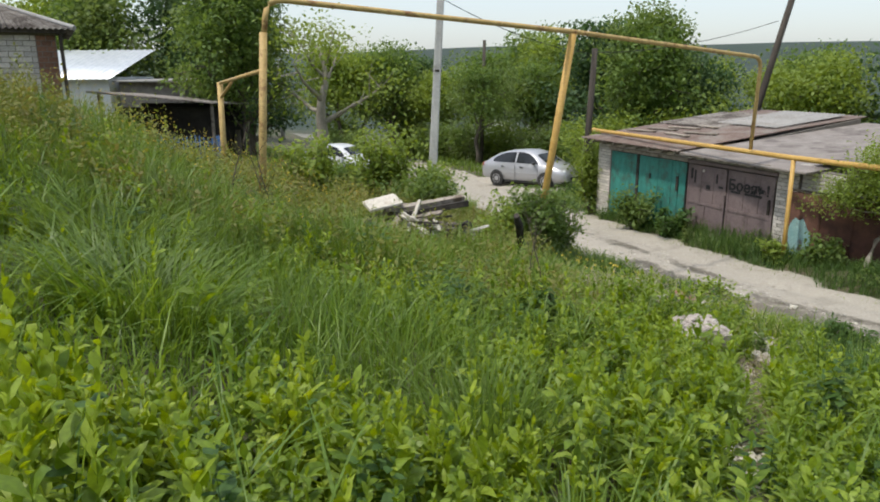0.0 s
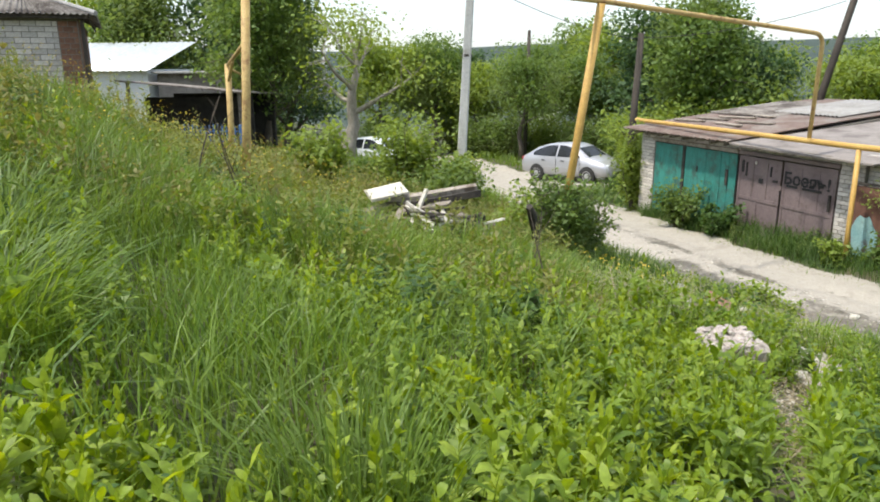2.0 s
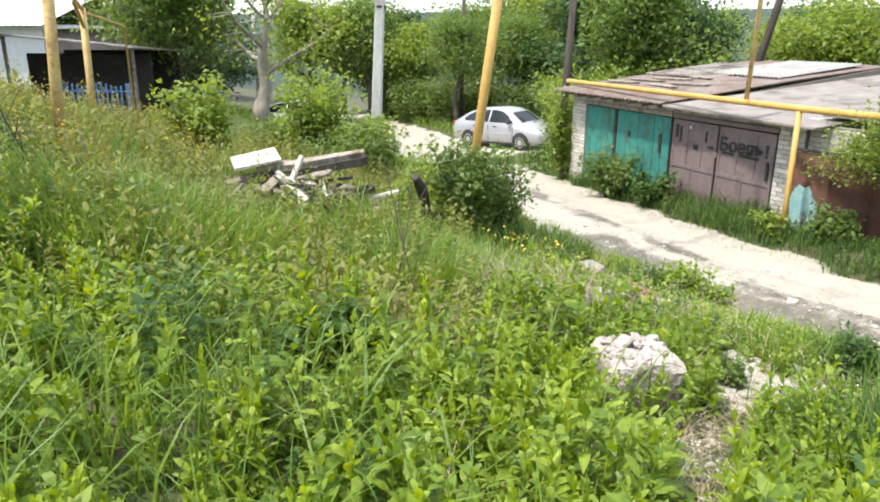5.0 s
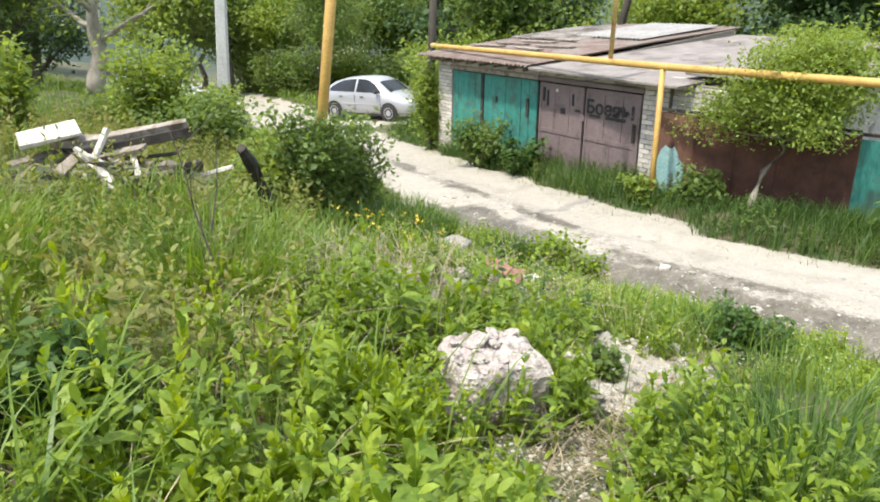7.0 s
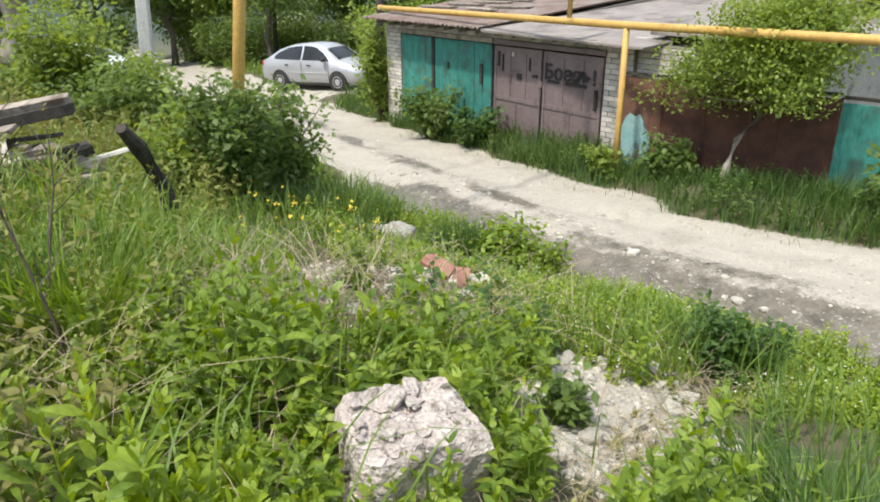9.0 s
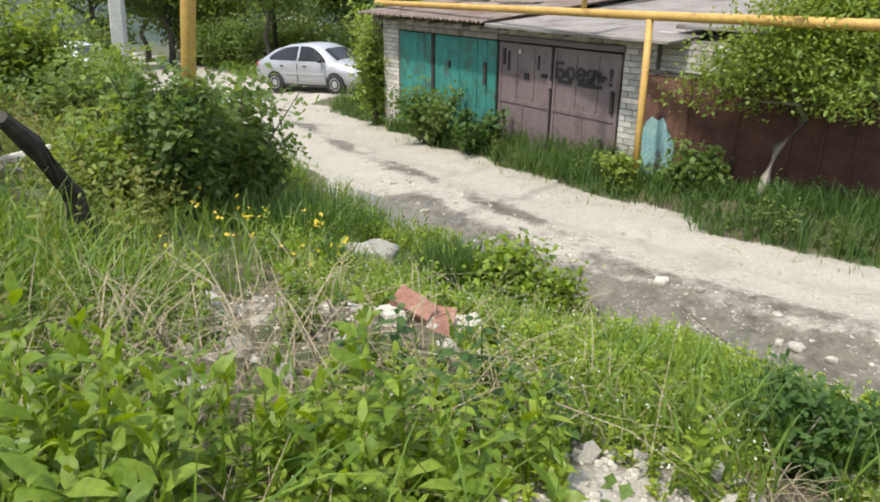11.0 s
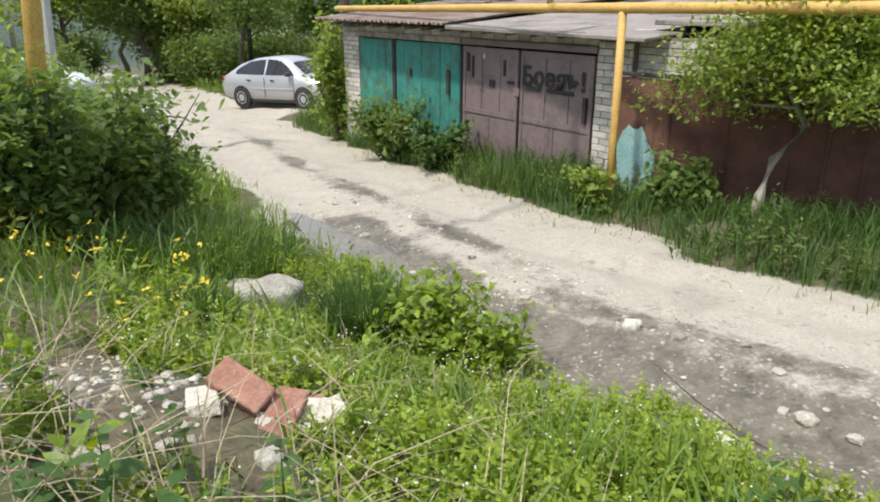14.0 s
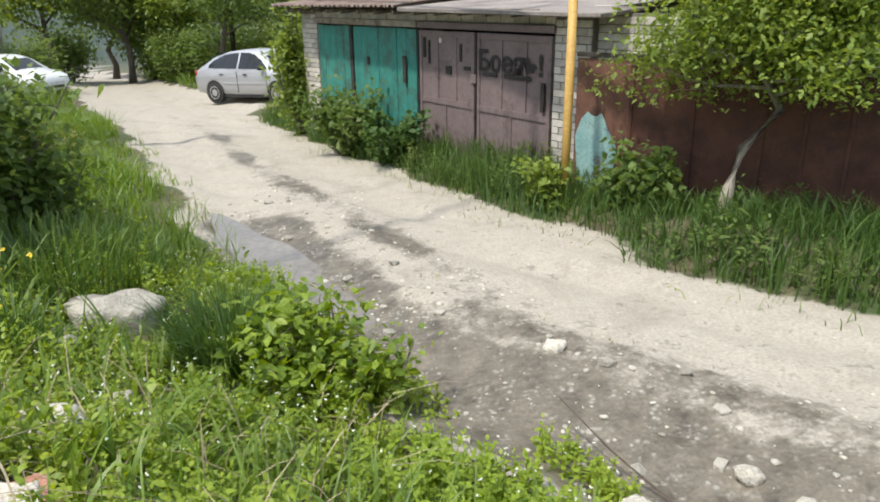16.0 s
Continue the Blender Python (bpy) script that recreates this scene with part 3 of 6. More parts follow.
def weed_plants(x, y, hlo, hhi, leaves, leaf_len, leaf_w, pitch=0.55, droop=0.5):
    """Upright stems with lance leaves all the way up, larger below, a tuft at the top."""
    m = len(x)
    h = RNG.uniform(hlo, hhi, m) * np.clip(0.85 + 0.3 * lumps(x, y, 1.7, 2.2) + 0.22 * lumps(x, y, 4.6, 0.8), 0.35, 1.35)
    base = np.stack([x, y, ground_z(x, y) - 0.02], -1)
    la, lb = RNG.uniform(0, 6.283, m), np.abs(RNG.normal(0, 0.16, m))
    lean = np.stack([np.cos(la) * lb, np.sin(la) * lb, np.ones(m)], -1)
    stems = blade_rows(base, la, h * 0.97, np.full(m, 0.009), lb)
    f = np.tile((np.arange(leaves) + 0.5) / leaves, m) ** 0.75
    i = np.repeat(np.arange(m), leaves)
    f = np.clip(f + RNG.normal(0, 0.03, len(f)), 0.12, 1.0)
    pos = base[i] + lean[i] * (h[i] * f)[:, None]
    yaw = np.tile(np.arange(leaves) * 2.4, m) + la[i] * 3 + RNG.normal(0, 0.3, len(i))
    size = np.where(f > 0.8, 0.62, 1.0) * RNG.uniform(0.65, 1.25, len(i)) * (0.6 + 0.6 * h[i] / hhi)
    pt = pitch * (0.4 + 1.1 * f) + RNG.normal(0, 0.25, len(i))
    lv = long_leaf_rows(pos, yaw, pt, leaf_len * size, leaf_w * size, droop * RNG.uniform(0.4, 1.4, len(i)))
    return join_rows(stems, lv)


def flecks(pos, size):
    m = len(pos)
    return join_rows(*[leaf_rows(pos, RNG.uniform(0, 6.283, m), RNG.normal(0.3, 0.4, m), size * RNG.uniform(0.7, 1.3, m), size * 0.8, 0.1) for _ in range(3)])


def limb_line(p, d, length, bendy, n, rise):
    pts, p, d = [p.copy()], p.copy(), d.normalized()
    for _ in range(n):
        d = (d + Vector((random.uniform(-1, 1), random.uniform(-1, 1), random.uniform(-0.6, 0.8) + rise)) * bendy).normalized()
        p = p + d * (length / n)
        pts.append(p.copy())
    return pts


def tree(name, label, x, y, height, spread, radius, crown_from, leaves, leaf_size, leaf, bark=None, limbs=9, lean=(0, 0), clump=0.45, group="", z=None, category="tree", squash=1.0, seed=0):
    """A tapered trunk that divides into limbs and twigs, with leaves in clumps round the twigs."""
    random.seed(seed + int(x * 31 + y * 17))
    z = gz(x, y) - 0.08 if z is None else z
    t = thing(name, pose(x, y, z), label, category, group)
    bm = bmesh.new()
    top = Vector((lean[0] * height, lean[1] * height, height * 0.86))
    n = 7
    line = [Vector((top.x * (i / n) ** 1.15, top.y * (i / n) ** 1.15, top.z * i / n)) + Vector((random.uniform(-1, 1), random.uniform(-1, 1), 0)) * height * 0.018 * min(i, 3) for i in range(n + 1)]
    tube(bm, line, [radius * (1.25 if i == 0 else 1 - 0.84 * i / n) for i in range(n + 1)], 7)
    centres = []
    for i in range(limbs):
        f = crown_from + (1 - crown_from) * (i + 0.3) / limbs
        k = min(int(f * n), n - 1)
        p = line[k].lerp(line[k + 1], f * n - k)
        w = i * 2.4 + random.uniform(-0.5, 0.5)
        reach = spread * (1.05 - 0.6 * abs(f - crown_from) / (1.001 - crown_from)) * random.uniform(0.7, 1.1)
        d = Vector((math.cos(w), math.sin(w), random.uniform(0.25, 0.9) * squash))
        pts = limb_line(p, d, reach, 0.22, 5, 0.12)
        r = radius * (1 - 0.8 * f) * 0.55
        tube(bm, pts, [r * (1 - 0.8 * j / 5) for j in range(6)], 5, False)
        for j in (2, 3, 4, 5):
            centres.append(pts[j])
            for _ in range(2):
                d2 = Vector((random.uniform(-1, 1), random.uniform(-1, 1), random.uniform(-0.3, 0.9)))
                tw = limb_line(pts[j], d2, reach * random.uniform(0.25, 0.5), 0.25, 3, 0.05)
                tube(bm, tw, [r * 0.28, r * 0.2, r * 0.14, r * 0.07], 3, False)
                centres += tw[2:]
    centres.append(line[-1])
    part("trunk", bm, bark or M_BARK, t, smooth=True)
    c = np.array([tuple(v) for v in centres])
    per = RNG.dirichlet(np.full(len(c), 1.6))
    pick = RNG.choice(len(c), leaves, p=per)
    off = np.clip(RNG.normal(0, 1, (leaves, 3)), -1.5, 1.5) * [clump, clump, clump * 0.62]
    pos = c[pick] + off
    pos[:, 2] = np.maximum(pos[:, 2], crown_from * height * 0.72 + RNG.uniform(0, 0.25, leaves))
    s = leaf_size * RNG.uniform(0.6, 1.4, leaves)
    rows = leaf_rows(pos, RNG.uniform(0, 6.283, leaves), RNG.normal(-0.1, 0.6, leaves), s * 1.5, s, 0.3)
    part_np("crown", *rows, leaf, t)
    return t


def bush(name, label, x, y, height, spread, leaves, leaf_size, leaf, stems=9, group="", z=None, clump=0.28, category="bush", seed=0, bark=None):
    """Several stems from one root, leaves in clumps along them down to the ground."""
    random.seed(seed + int(x * 37 + y * 13))
    z = gz(x, y) - 0.06 if z is None else z
    t = thing(name, pose(x, y, z), label, category, group)
    bm = bmesh.new()
    centres = []
    for i in range(stems):
        w = i * 2.4 + random.uniform(-0.4, 0.4)
        out = random.uniform(0.1, 1.0)
        d = Vector((math.cos(w) * out * spread, math.sin(w) * out * spread, height * random.uniform(0.65, 1.0)))
        pts = limb_line(Vector((math.cos(w) * 0.1 * spread, math.sin(w) * 0.1 * spread, 0)), d, d.length, 0.16, 6, 0.02)
        tube(bm, pts, [0.028 * height * 0.5 * (1 - 0.85 * j / 6) for j in range(7)], 4, False)
        centres += pts[1:]
        for j in (2, 3, 4, 5):
            tw = limb_line(pts[j], Vector((random.uniform(-1, 1), random.uniform(-1, 1), random.uniform(-0.1, 0.8))), spread * random.uniform(0.3, 0.55), 0.2, 3, 0)
            tube(bm, tw, [0.008, 0.006, 0.005, 0.003], 3, False)
            centres += tw[1:]
    part("woody_base", bm, bark or M_BARK, t)
    c = np.array([tuple(v) for v in centres])
    pick = RNG.choice(len(c), leaves, p=RNG.dirichlet(np.full(len(c), 2.0)))
    pos = c[pick] + np.clip(RNG.normal(0, 1, (leaves, 3)), -1.5, 1.5) * clump * min(1.0, spread)
    pos[:, 2] = np.maximum(pos[:, 2], 0.04)
    s = leaf_size * RNG.uniform(0.6, 1.4, leaves)
    part_np("foliage", *leaf_rows(pos, RNG.uniform(0, 6.283, leaves), RNG.normal(0.1, 0.55, leaves), s * 1.6, s, 0.3), leaf, t)
    return t

# ---- garages ----
GA = Vector((0.433, -0.901, 0)).normalized()
GM = Matrix.Translation((4.32, 22.19, 0)) @ Matrix(((GA.x, -GA.y, 0, 0), (GA.y, GA.x, 0, 0), (0, 0, 1, 0), (0, 0, 0, 1)))
# local: x along the front towards the right, y back into the row, z world height
G_FOOT, G_HEAD = -3.05, -0.93


def brick_run(parent, x0, x1, z0, z1, material, y=0.0, name="brick", length=0.25, high=0.088, gap=0.012, skip=None, deep=0.012, every=1):
    """Courses of single bricks, each an object on a shared mesh, proud of the mortar."""
    data = {}
    row = 0
    z = z0
    while z + high <= z1 + 0.02:
        x = x0 - (length / 2 if row % 2 else 0)
        while x < x1 - 0.02:
            a, b = max(x, x0), min(x + length - gap, x1)
            x += length
            if b - a < 0.05 or (skip and skip(a, b, z)):
                continue
            key = round(b - a, 2)
            if key not in data:
                data[key] = bm_mesh(name, block(0, key, -deep, 0.03, 0, high - gap, 0.004), material)
            o = new(name, data[key])
            o.parent = parent
            o.location = (a, y + random.uniform(-0.004, 0.004), z + random.uniform(-0.002, 0.002))
        z += high
        row += 1


def corrugated(x0, x1, y0, y1, z0, z1, pitch=0.13, amp=0.022, thick=0.007, sag=0.0, seed=0):
    """A wavy sheet whose ribs run up the slope, with thickness."""
    n = max(4, int((x1 - x0) / pitch * 8))
    xs = np.linspace(x0, x1, n)
    wave = amp * np.sin((xs - x0) / pitch * 2 * math.pi)
    edge = 0.015 * np.sin(xs * 9.1 + seed) + 0.012 * np.sin(xs * 23 + seed)
    rows = []
    for j, f in enumerate((0, 0.5, 1)):
        rows.append(np.stack([xs, y0 + (y1 - y0) * f + edge * (j == 0), z0 + (z1 - z0) * f + wave + sag * (0.25 - (f - 0.5) ** 2)], -1))
    top = np.concatenate(rows)
    bot = top - [0, 0, thick]
    v = np.concatenate([top, bot])
    m = 3 * n
    f = []
    for j in range(2):
        a = np.arange(n - 1) + j * n
        f.append(np.stack([a, a + 1, a + 1 + n, a + n], -1))
        f.append(np.stack([a + m, a + n + m, a + 1 + n + m, a + 1 + m], -1))
    a = np.arange(n - 1)
    f.append(np.stack([a, a + m, a + 1 + m, a + 1], -1))
    return v, np.concatenate(f)


garage = thing("garage_row", GM, "low brick garages with teal and mauve doors under sagging sheet roofs", "garage")
# walls
part("wall", block(0, 0.62, 0.03, 0.28, G_FOOT, -0.72, 0.006), M_MORTAR, garage, "left pier of dirty pale brick")
part("wall", block(0.62, 3.9, 0.031, 0.28, G_HEAD, -0.70, 0.006), M_MORTAR, garage)
part("wall", block(3.9, 6.72, 0.032, 0.28, G_HEAD, -0.71, 0.006), M_MORTAR, garage)
part("wall", block(6.72, 7.3, 0.03, 0.3, G_FOOT, -0.73, 0.006), M_MORTAR, garage, "right pier of white brick")
part("wall", block(0.0, 0.25, 0.281, 6.4, G_FOOT, -0.5, 0.006), M_BRICK, garage)
bm = block(3.8, 4.0, 0.40, 6.4, G_FOOT, -0.66, 0.0)
for v in bm.verts:
    if v.co.z > -1 and v.co.y > 3:
        v.co.z = 0.0
part("wall", bm, M_MORTAR, garage, "grey rendered party wall")
part("wall", block(7.05, 7.299, 0.301, 6.4, G_FOOT, -0.62, 0.006), M_BRICK, garage)
part("wall", block(0.0, 7.3, 6.401, 6.6, G_FOOT, -0.25, 0.006), M_BRICK, garage)
part("lintel", block(0.55, 3.88, -0.02, 0.029, G_HEAD + 0.001, G_HEAD + 0.10, 0.006, 0.004), M_GREYWOOD, garage, "weathered timber lintel")
part("lintel", block(3.92, 6.75, -0.02, 0.029, G_HEAD + 0.001, G_HEAD + 0.09, 0.006, 0.004), M_PURPLE, garage)
# green door: narrow leaf and wide leaf of vertical boards


def boards(parent, x0, x1, n, z0, z1, material, y=0.0):
    w = (x1 - x0) / n
    for i in range(n):
        b = part("board", block(x0 + i * w + 0.004, x0 + (i + 1) * w - 0.004, y - 0.012 + random.uniform(-0.006, 0.004), y + 0.02, z0 + random.uniform(-0.02, 0.02), z1 + random.uniform(-0.015, 0.0), 0.003), material, parent)
        b.location.z = 0


# each leaf's near-black backing sheet paints shade into the gaps between boards
door = part("door", block(0.68, 1.86, 0.045, 0.075, G_FOOT + 0.2, G_HEAD - 0.01, 0.004), M_INNERSHADE, garage, "narrow leaf of peeling teal boards")
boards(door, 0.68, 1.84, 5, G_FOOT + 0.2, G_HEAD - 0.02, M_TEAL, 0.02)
door = part("door", block(1.93, 3.86, 0.045, 0.075, G_FOOT + 0.2, G_HEAD - 0.01, 0.004), M_INNERSHADE, garage, "wide leaf of peeling teal boards")
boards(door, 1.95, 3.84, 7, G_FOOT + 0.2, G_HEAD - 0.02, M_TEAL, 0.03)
part("hasp", block(3.52, 3.60, -0.03, 0.0, -1.75, -1.35, 0.006), M_BURNT, door)
part("hinge", block(2.42, 2.47, -0.01, 0.02, -1.55, -1.42, 0.004), M_BURNT, door)
part("door_frame", block(1.85, 1.945, -0.012, 0.05, G_FOOT + 0.2, G_HEAD - 0.005, 0.006), M_BURNT, garage, "dark gap post between the leaves")
# mauve steel doors: two leaves with raised angle frames, panels and spray-painted letters
for a, b in ((3.94, 5.24), (5.30, 6.70)):
    leaf = part("door", block(a, b, 0.02, 0.05, G_FOOT + 0.2, G_HEAD - 0.03, 0.004), M_PURPLE, garage, "faded mauve sheet steel door leaf")
    w = b - a
    for x0, x1, z0, z1 in ((a, a + 0.06, G_FOOT + 0.2, G_HEAD - 0.03), (b - 0.06, b, G_FOOT + 0.2, G_HEAD - 0.03), (a + 0.06, b - 0.06, G_HEAD - 0.11, G_HEAD - 0.03), (a + 0.06, b - 0.06, -1.98, -1.90),
                           (a + 0.06, b - 0.06, G_FOOT + 0.2, G_FOOT + 0.3), (a + w * 0.34, a + w * 0.34 + 0.035, -1.90, G_HEAD - 0.11), (a + w * 0.67, a + w * 0.67 + 0.035, -1.90, G_HEAD - 0.11), (a + w * 0.47, a + w * 0.47 + 0.05, G_FOOT + 0.3, -1.98)):
        part("rail", block(x0, x1, 0.004, 0.019, z0, z1, 0.003), M_PURPLE, leaf)
for x0, x1, z0, z1 in ((4.04, 4.10, -1.34, -1.06), (4.17, 4.21, -1.42, -1.10), (4.60, 4.72, -1.54, -1.43), (4.92, 4.96, -1.35, -1.12), (5.02, 5.15, -1.46, -1.41)):
    part("scratch", block(x0, x1, -0.002, 0.0185, z0, z1, 0.001), M_BLACK, leaf, "worn dark paint mark")
hook = part("hinge", block(6.56, 6.62, -0.03, 0.0, -1.85, -1.5, 0.006), M_BURNT, leaf)
part("padlock_plate", block(5.18, 5.30, -0.02, 0.003, -1.62, -1.5, 0.006), M_PURPLE, leaf)
part("bare_spot", block(4.44, 4.50, -0.004, 0.0185, -1.12, -1.05, 0.004), M_WHITEPANEL, leaf, "small white paint spot")
# painted word on the right leaf, built in font, and its underlines
word = bpy.data.curves.new("painted_word", "FONT")
word.body, word.size, word.extrude, word.offset = "Боеяъ!", 0.36, 0.002, 0.009
wob = new("painted_word", word)
wob.parent = garage
wob.matrix_parent_inverse = Matrix.Identity(4)
wob.matrix_local = pose(5.33, -0.003, -1.43, 90, 0, 0) @ Matrix.Diagonal((1.06, 1.0, 1, 1))
word.materials.append(M_BLACK)
tagged(wob, "black spray-painted word on the mauve door")
for x0, x1, z in ((5.42, 5.72, -1.50), (5.86, 6.36, -1.50)):
    part("underline", block(x0, x1, -0.004, 0.003, z, z + 0.045, 0.002, 0.006), M_BLACK, garage)
# roofs
cor = part_np("roof", *corrugated(-0.35, 3.95, -0.42, 6.8, -0.62, 0.05, sag=0.14), M_RUSTSLATE, garage, "red-brown stained corrugated roof sheets", True)
part_np("roof_sheet", *corrugated(-0.30, 2.0, 2.6, 5.4, -0.26, 0.0, seed=2), M_SLATE, garage, "grey corrugated sheet laid over", True)
part_np("roof_sheet", *corrugated(1.4, 3.6, 3.4, 6.3, -0.17, 0.10, seed=5), M_PALEROOF, garage, "pale newer corrugated sheet", True)
part("roof", block(3.96, 7.75, -0.38, 6.7, -0.025, 0.025, 0.008, 0.006), M_FELT, garage, "grey felt roof slab, sagging").matrix_local = pose(0, 0, -0.60, 4.2, 0.6, 0)
part("fascia", block(3.9, 6.75, -0.30, -0.25, -0.71, -0.655, 0.01, 0.006), M_GREYWOOD, garage, "grey edge board")
for i in range(6):
    part("loose_board", block(-0.55, 0.55, -0.07, 0.07, -0.015, 0.015, 0.004), M_GREYWOOD, garage).matrix_local = pose(0.5 + 0.4 * i, 1.2 + 0.5 * (i % 4), -0.40 + 0.05 * (i % 4), 5, 0, random.uniform(-40, 40))
for i in range(14):
    o = part("rafter_end", block(-0.03, 0.03, -0.34, 0.0, -0.03, 0.03, 0.004), M_GREYWOOD, garage)
    o.matrix_local = pose(0.1 + i * 0.52, 0.02, -0.69, 5, 0, 0)
part("wall", block(7.301, 8.35, 0.12, 0.3, G_FOOT, -0.70, 0.006), M_MORTAR, garage, "white brick side wall above the fence")
# brick shed with a low wall behind the sheet fence
shed = thing("brick_shed", GM, "low pale brick shed wall behind the rusty fence", "shed")
part("wall", block(7.42, 9.9, 0.55, 0.8, G_FOOT, -0.62, 0.006), M_MORTAR, shed)
part("wall", block(9.65, 9.899, 0.801, 6.0, G_FOOT, -0.62, 0.006), M_BRICK, shed)
part("roof", block(7.35, 10.1, 0.3, 6.6, -0.56, -0.50, 0.01, 0.008), M_FELT, shed, "dark felt roof")

# sheet fence
FENCE = [Vector((7.28, 15.45, 0)), Vector((8.55, 13.9, 0)), Vector((9.25, 13.05, 0)), Vector((10.7, 11.3, 0)), Vector((12.2, 9.9, 0)), Vector((14.0, 8.2, 0)), Vector((16.5, 6.1, 0))]
for i, (a, b) in enumerate(zip(FENCE, FENCE[1:])):
    d = b - a
    L = d.length
    z0 = gz(a.x, a.y) - 0.05
    m = Matrix.Translation((a.x, a.y, 0)) @ Matrix.Rotation(math.atan2(d.y, d.x), 4, "Z")
    colour = M_RUST if i < 2 else M_TEAL
    fence = thing("sheet_fence", m, "rusty brown sheet metal fence panel" if i < 2 else "dark teal painted sheet metal fence panel", "fence", "sheet fence along the road")
    ztop = -1.13 - 0.03 * i
    for j in range(3):
        x0, x1 = L * j / 3, L * (j + 1) / 3
        part("sheet", block(x0 + 0.008, x1 - 0.008, -0.012, 0.012, z0, ztop + random.uniform(-0.05, 0.02), 0.004, 0.008), M_RUSTLIGHT if i == 0 and j == 0 else colour, fence)
        part("seam", block(x1 - 0.02, x1 + 0.02, -0.03, -0.013, z0, ztop - 0.01, 0.004), colour, fence)
    part("top_rail", block(0, L, -0.03, 0.03, ztop, ztop + 0.045, 0.006), M_BURNT, fence)
    if i == 0:
        bm = bmesh.new()
        ring = [(0.26 + 0.24 * math.cos(w) * (1 + 0.18 * math.sin(3 * w + 1)), z0 + 0.42 + 0.5 * math.sin(w) * (1 + 0.1 * math.sin(7 * w))) for w in (k * 2 * math.pi / 26 for k in range(26))]
        f0 = [bm.verts.new((max(0.02, x), -0.027, z)) for x, z in ring]
        f1 = [bm.verts.new((max(0.02, x), -0.0135, z)) for x, z in ring]
        bm.faces.new(f0)
        for k in range(26):
            bm.faces.new((f0[k], f0[(k + 1) % 26], f1[(k + 1) % 26], f1[k]))
        part("paint_patch", bm, M_PALEBLUE, fence, "splash of pale blue paint")

# ---- gas pipes ----
LOW_A, LOW_B = Vector((4.25, 22.95, -0.44)), Vector((7.01, 14.96, -0.36))
RISER = Vector((6.59, 16.2, -0.37))
HIGH = [Vector((6.64, 16.25, 1.70)), Vector((6.62, 16.2, 1.74)), Vector((1.94, 12.77, 2.10)), Vector((-2.76, 10.4, 2.46))]


def bend(pts, r):
    """Round the corners of a line of points."""
    out = [pts[0]]
    for a, b, c in zip(pts, pts[1:], pts[2:]):
        k = min(r, (b - a).length * 0.45, (c - b).length * 0.45)
        p, q = b + (a - b).normalized() * k, b + (c - b).normalized() * k
        out += [p] + [p.lerp(b, s).lerp(b.lerp(q, s), s) for s in (0.25, 0.5, 0.75)] + [q]
    return out + [pts[-1]]


gas = thing("gas_pipeline", pose(0, 0, 0), "yellow overhead gas pipe on posts crossing the road", "gas pipe")
d = (LOW_B - LOW_A)
low = [LOW_A + Vector((0.1, 0.25, 0)), LOW_A, LOW_B, LOW_B + Vector((1.75, -3.4, 0.03)), LOW_B + Vector((5.6, -8.4, 0.1))]
part("low_pipe", tube(bmesh.new(), bend(low, 0.25), 0.058, 12), M_YELLOW, gas, smooth=True)
part("high_pipe", tube(bmesh.new(), bend([RISER, HIGH[0], HIGH[2], HIGH[3], Vector((-2.83, 10.4, 1.9))], 0.28), 0.042, 12), M_YELLOW_OLD, gas, "brownish yellow pipe over the road", True)
part("post", tube(bmesh.new(), [(6.95, 14.78, gz(6.95, 14.78) - 0.3), (7.01, 14.96, -0.40)], 0.046, 12), M_YELLOW, gas, smooth=True)
part("post", tube(bmesh.new(), [(1.38, 13.22, gz(1.38, 13.22) - 0.3), (1.94, 12.77, 2.07)], 0.066, 12), M_YELLOW, gas, "leaning yellow post", True)
part("post", tube(bmesh.new(), [(-3.05, 10.43, gz(-3.05, 10.43) - 0.3), (-2.83, 10.4, 2.0)], 0.058, 12), M_YELLOW_OLD, gas, "rusty yellow post", True)
part("post", tube(bmesh.new(), [(10.9, 9.3, gz(10.9, 9.3) - 0.3), (10.9, 9.3, -0.34)], 0.062, 12), M_YELLOW, gas, smooth=True)
part("post", tube(bmesh.new(), [(-5.26, 15.4, gz(-5.26, 15.4) - 0.3), (-5.24, 15.5, 1.22)], 0.062, 10), M_YELLOW_OLD, gas, smooth=True)
part("brace", tube(bmesh.new(), [(-5.24, 15.5, 1.2), (-2.86, 10.4, 1.48)], 0.034, 8), M_YELLOW_OLD, gas, smooth=True)
part("brace", tube(bmesh.new(), [(-5.2, 15.4, 0.9), (-4.4, 13.7, 1.25)], 0.03, 8), M_YELLOW_OLD, gas, smooth=True)
part("brace", tube(bmesh.new(), [(-5.24, 15.5, 1.15), (-6.9, 20.5, 0.95), (-6.9, 20.5, gz(-6.9, 20.5))], 0.032, 8), M_YELLOW_OLD, gas, smooth=True)

# ---- poles ----
pole = thing("concrete_pole", pose(-0.92, 20.8, gz(-0.92, 20.8)), "tapered grey concrete power pole, slightly leaning", "utility pole")
bm = bmesh.new()
rings = []
for f in (0, 1):
    w = 0.15 - 0.05 * f
    c = Vector((0.42 * f, 0.2 * f, -0.3 + 8.3 * f))
    rings.append([bm.verts.new(c + Vector((sx * w * 0.9, sy * w, 0))) for sx, sy in ((-1, -0.8), (-0.8, -1), (0.8, -1), (1, -0.8), (1, 0.8), (0.8, 1), (-0.8, 1), (-1, 0.8))])
for j in range(8):
    bm.faces.new((rings[0][j], rings[0][(j + 1) % 8], rings[1][(j + 1) % 8], rings[1][j]))
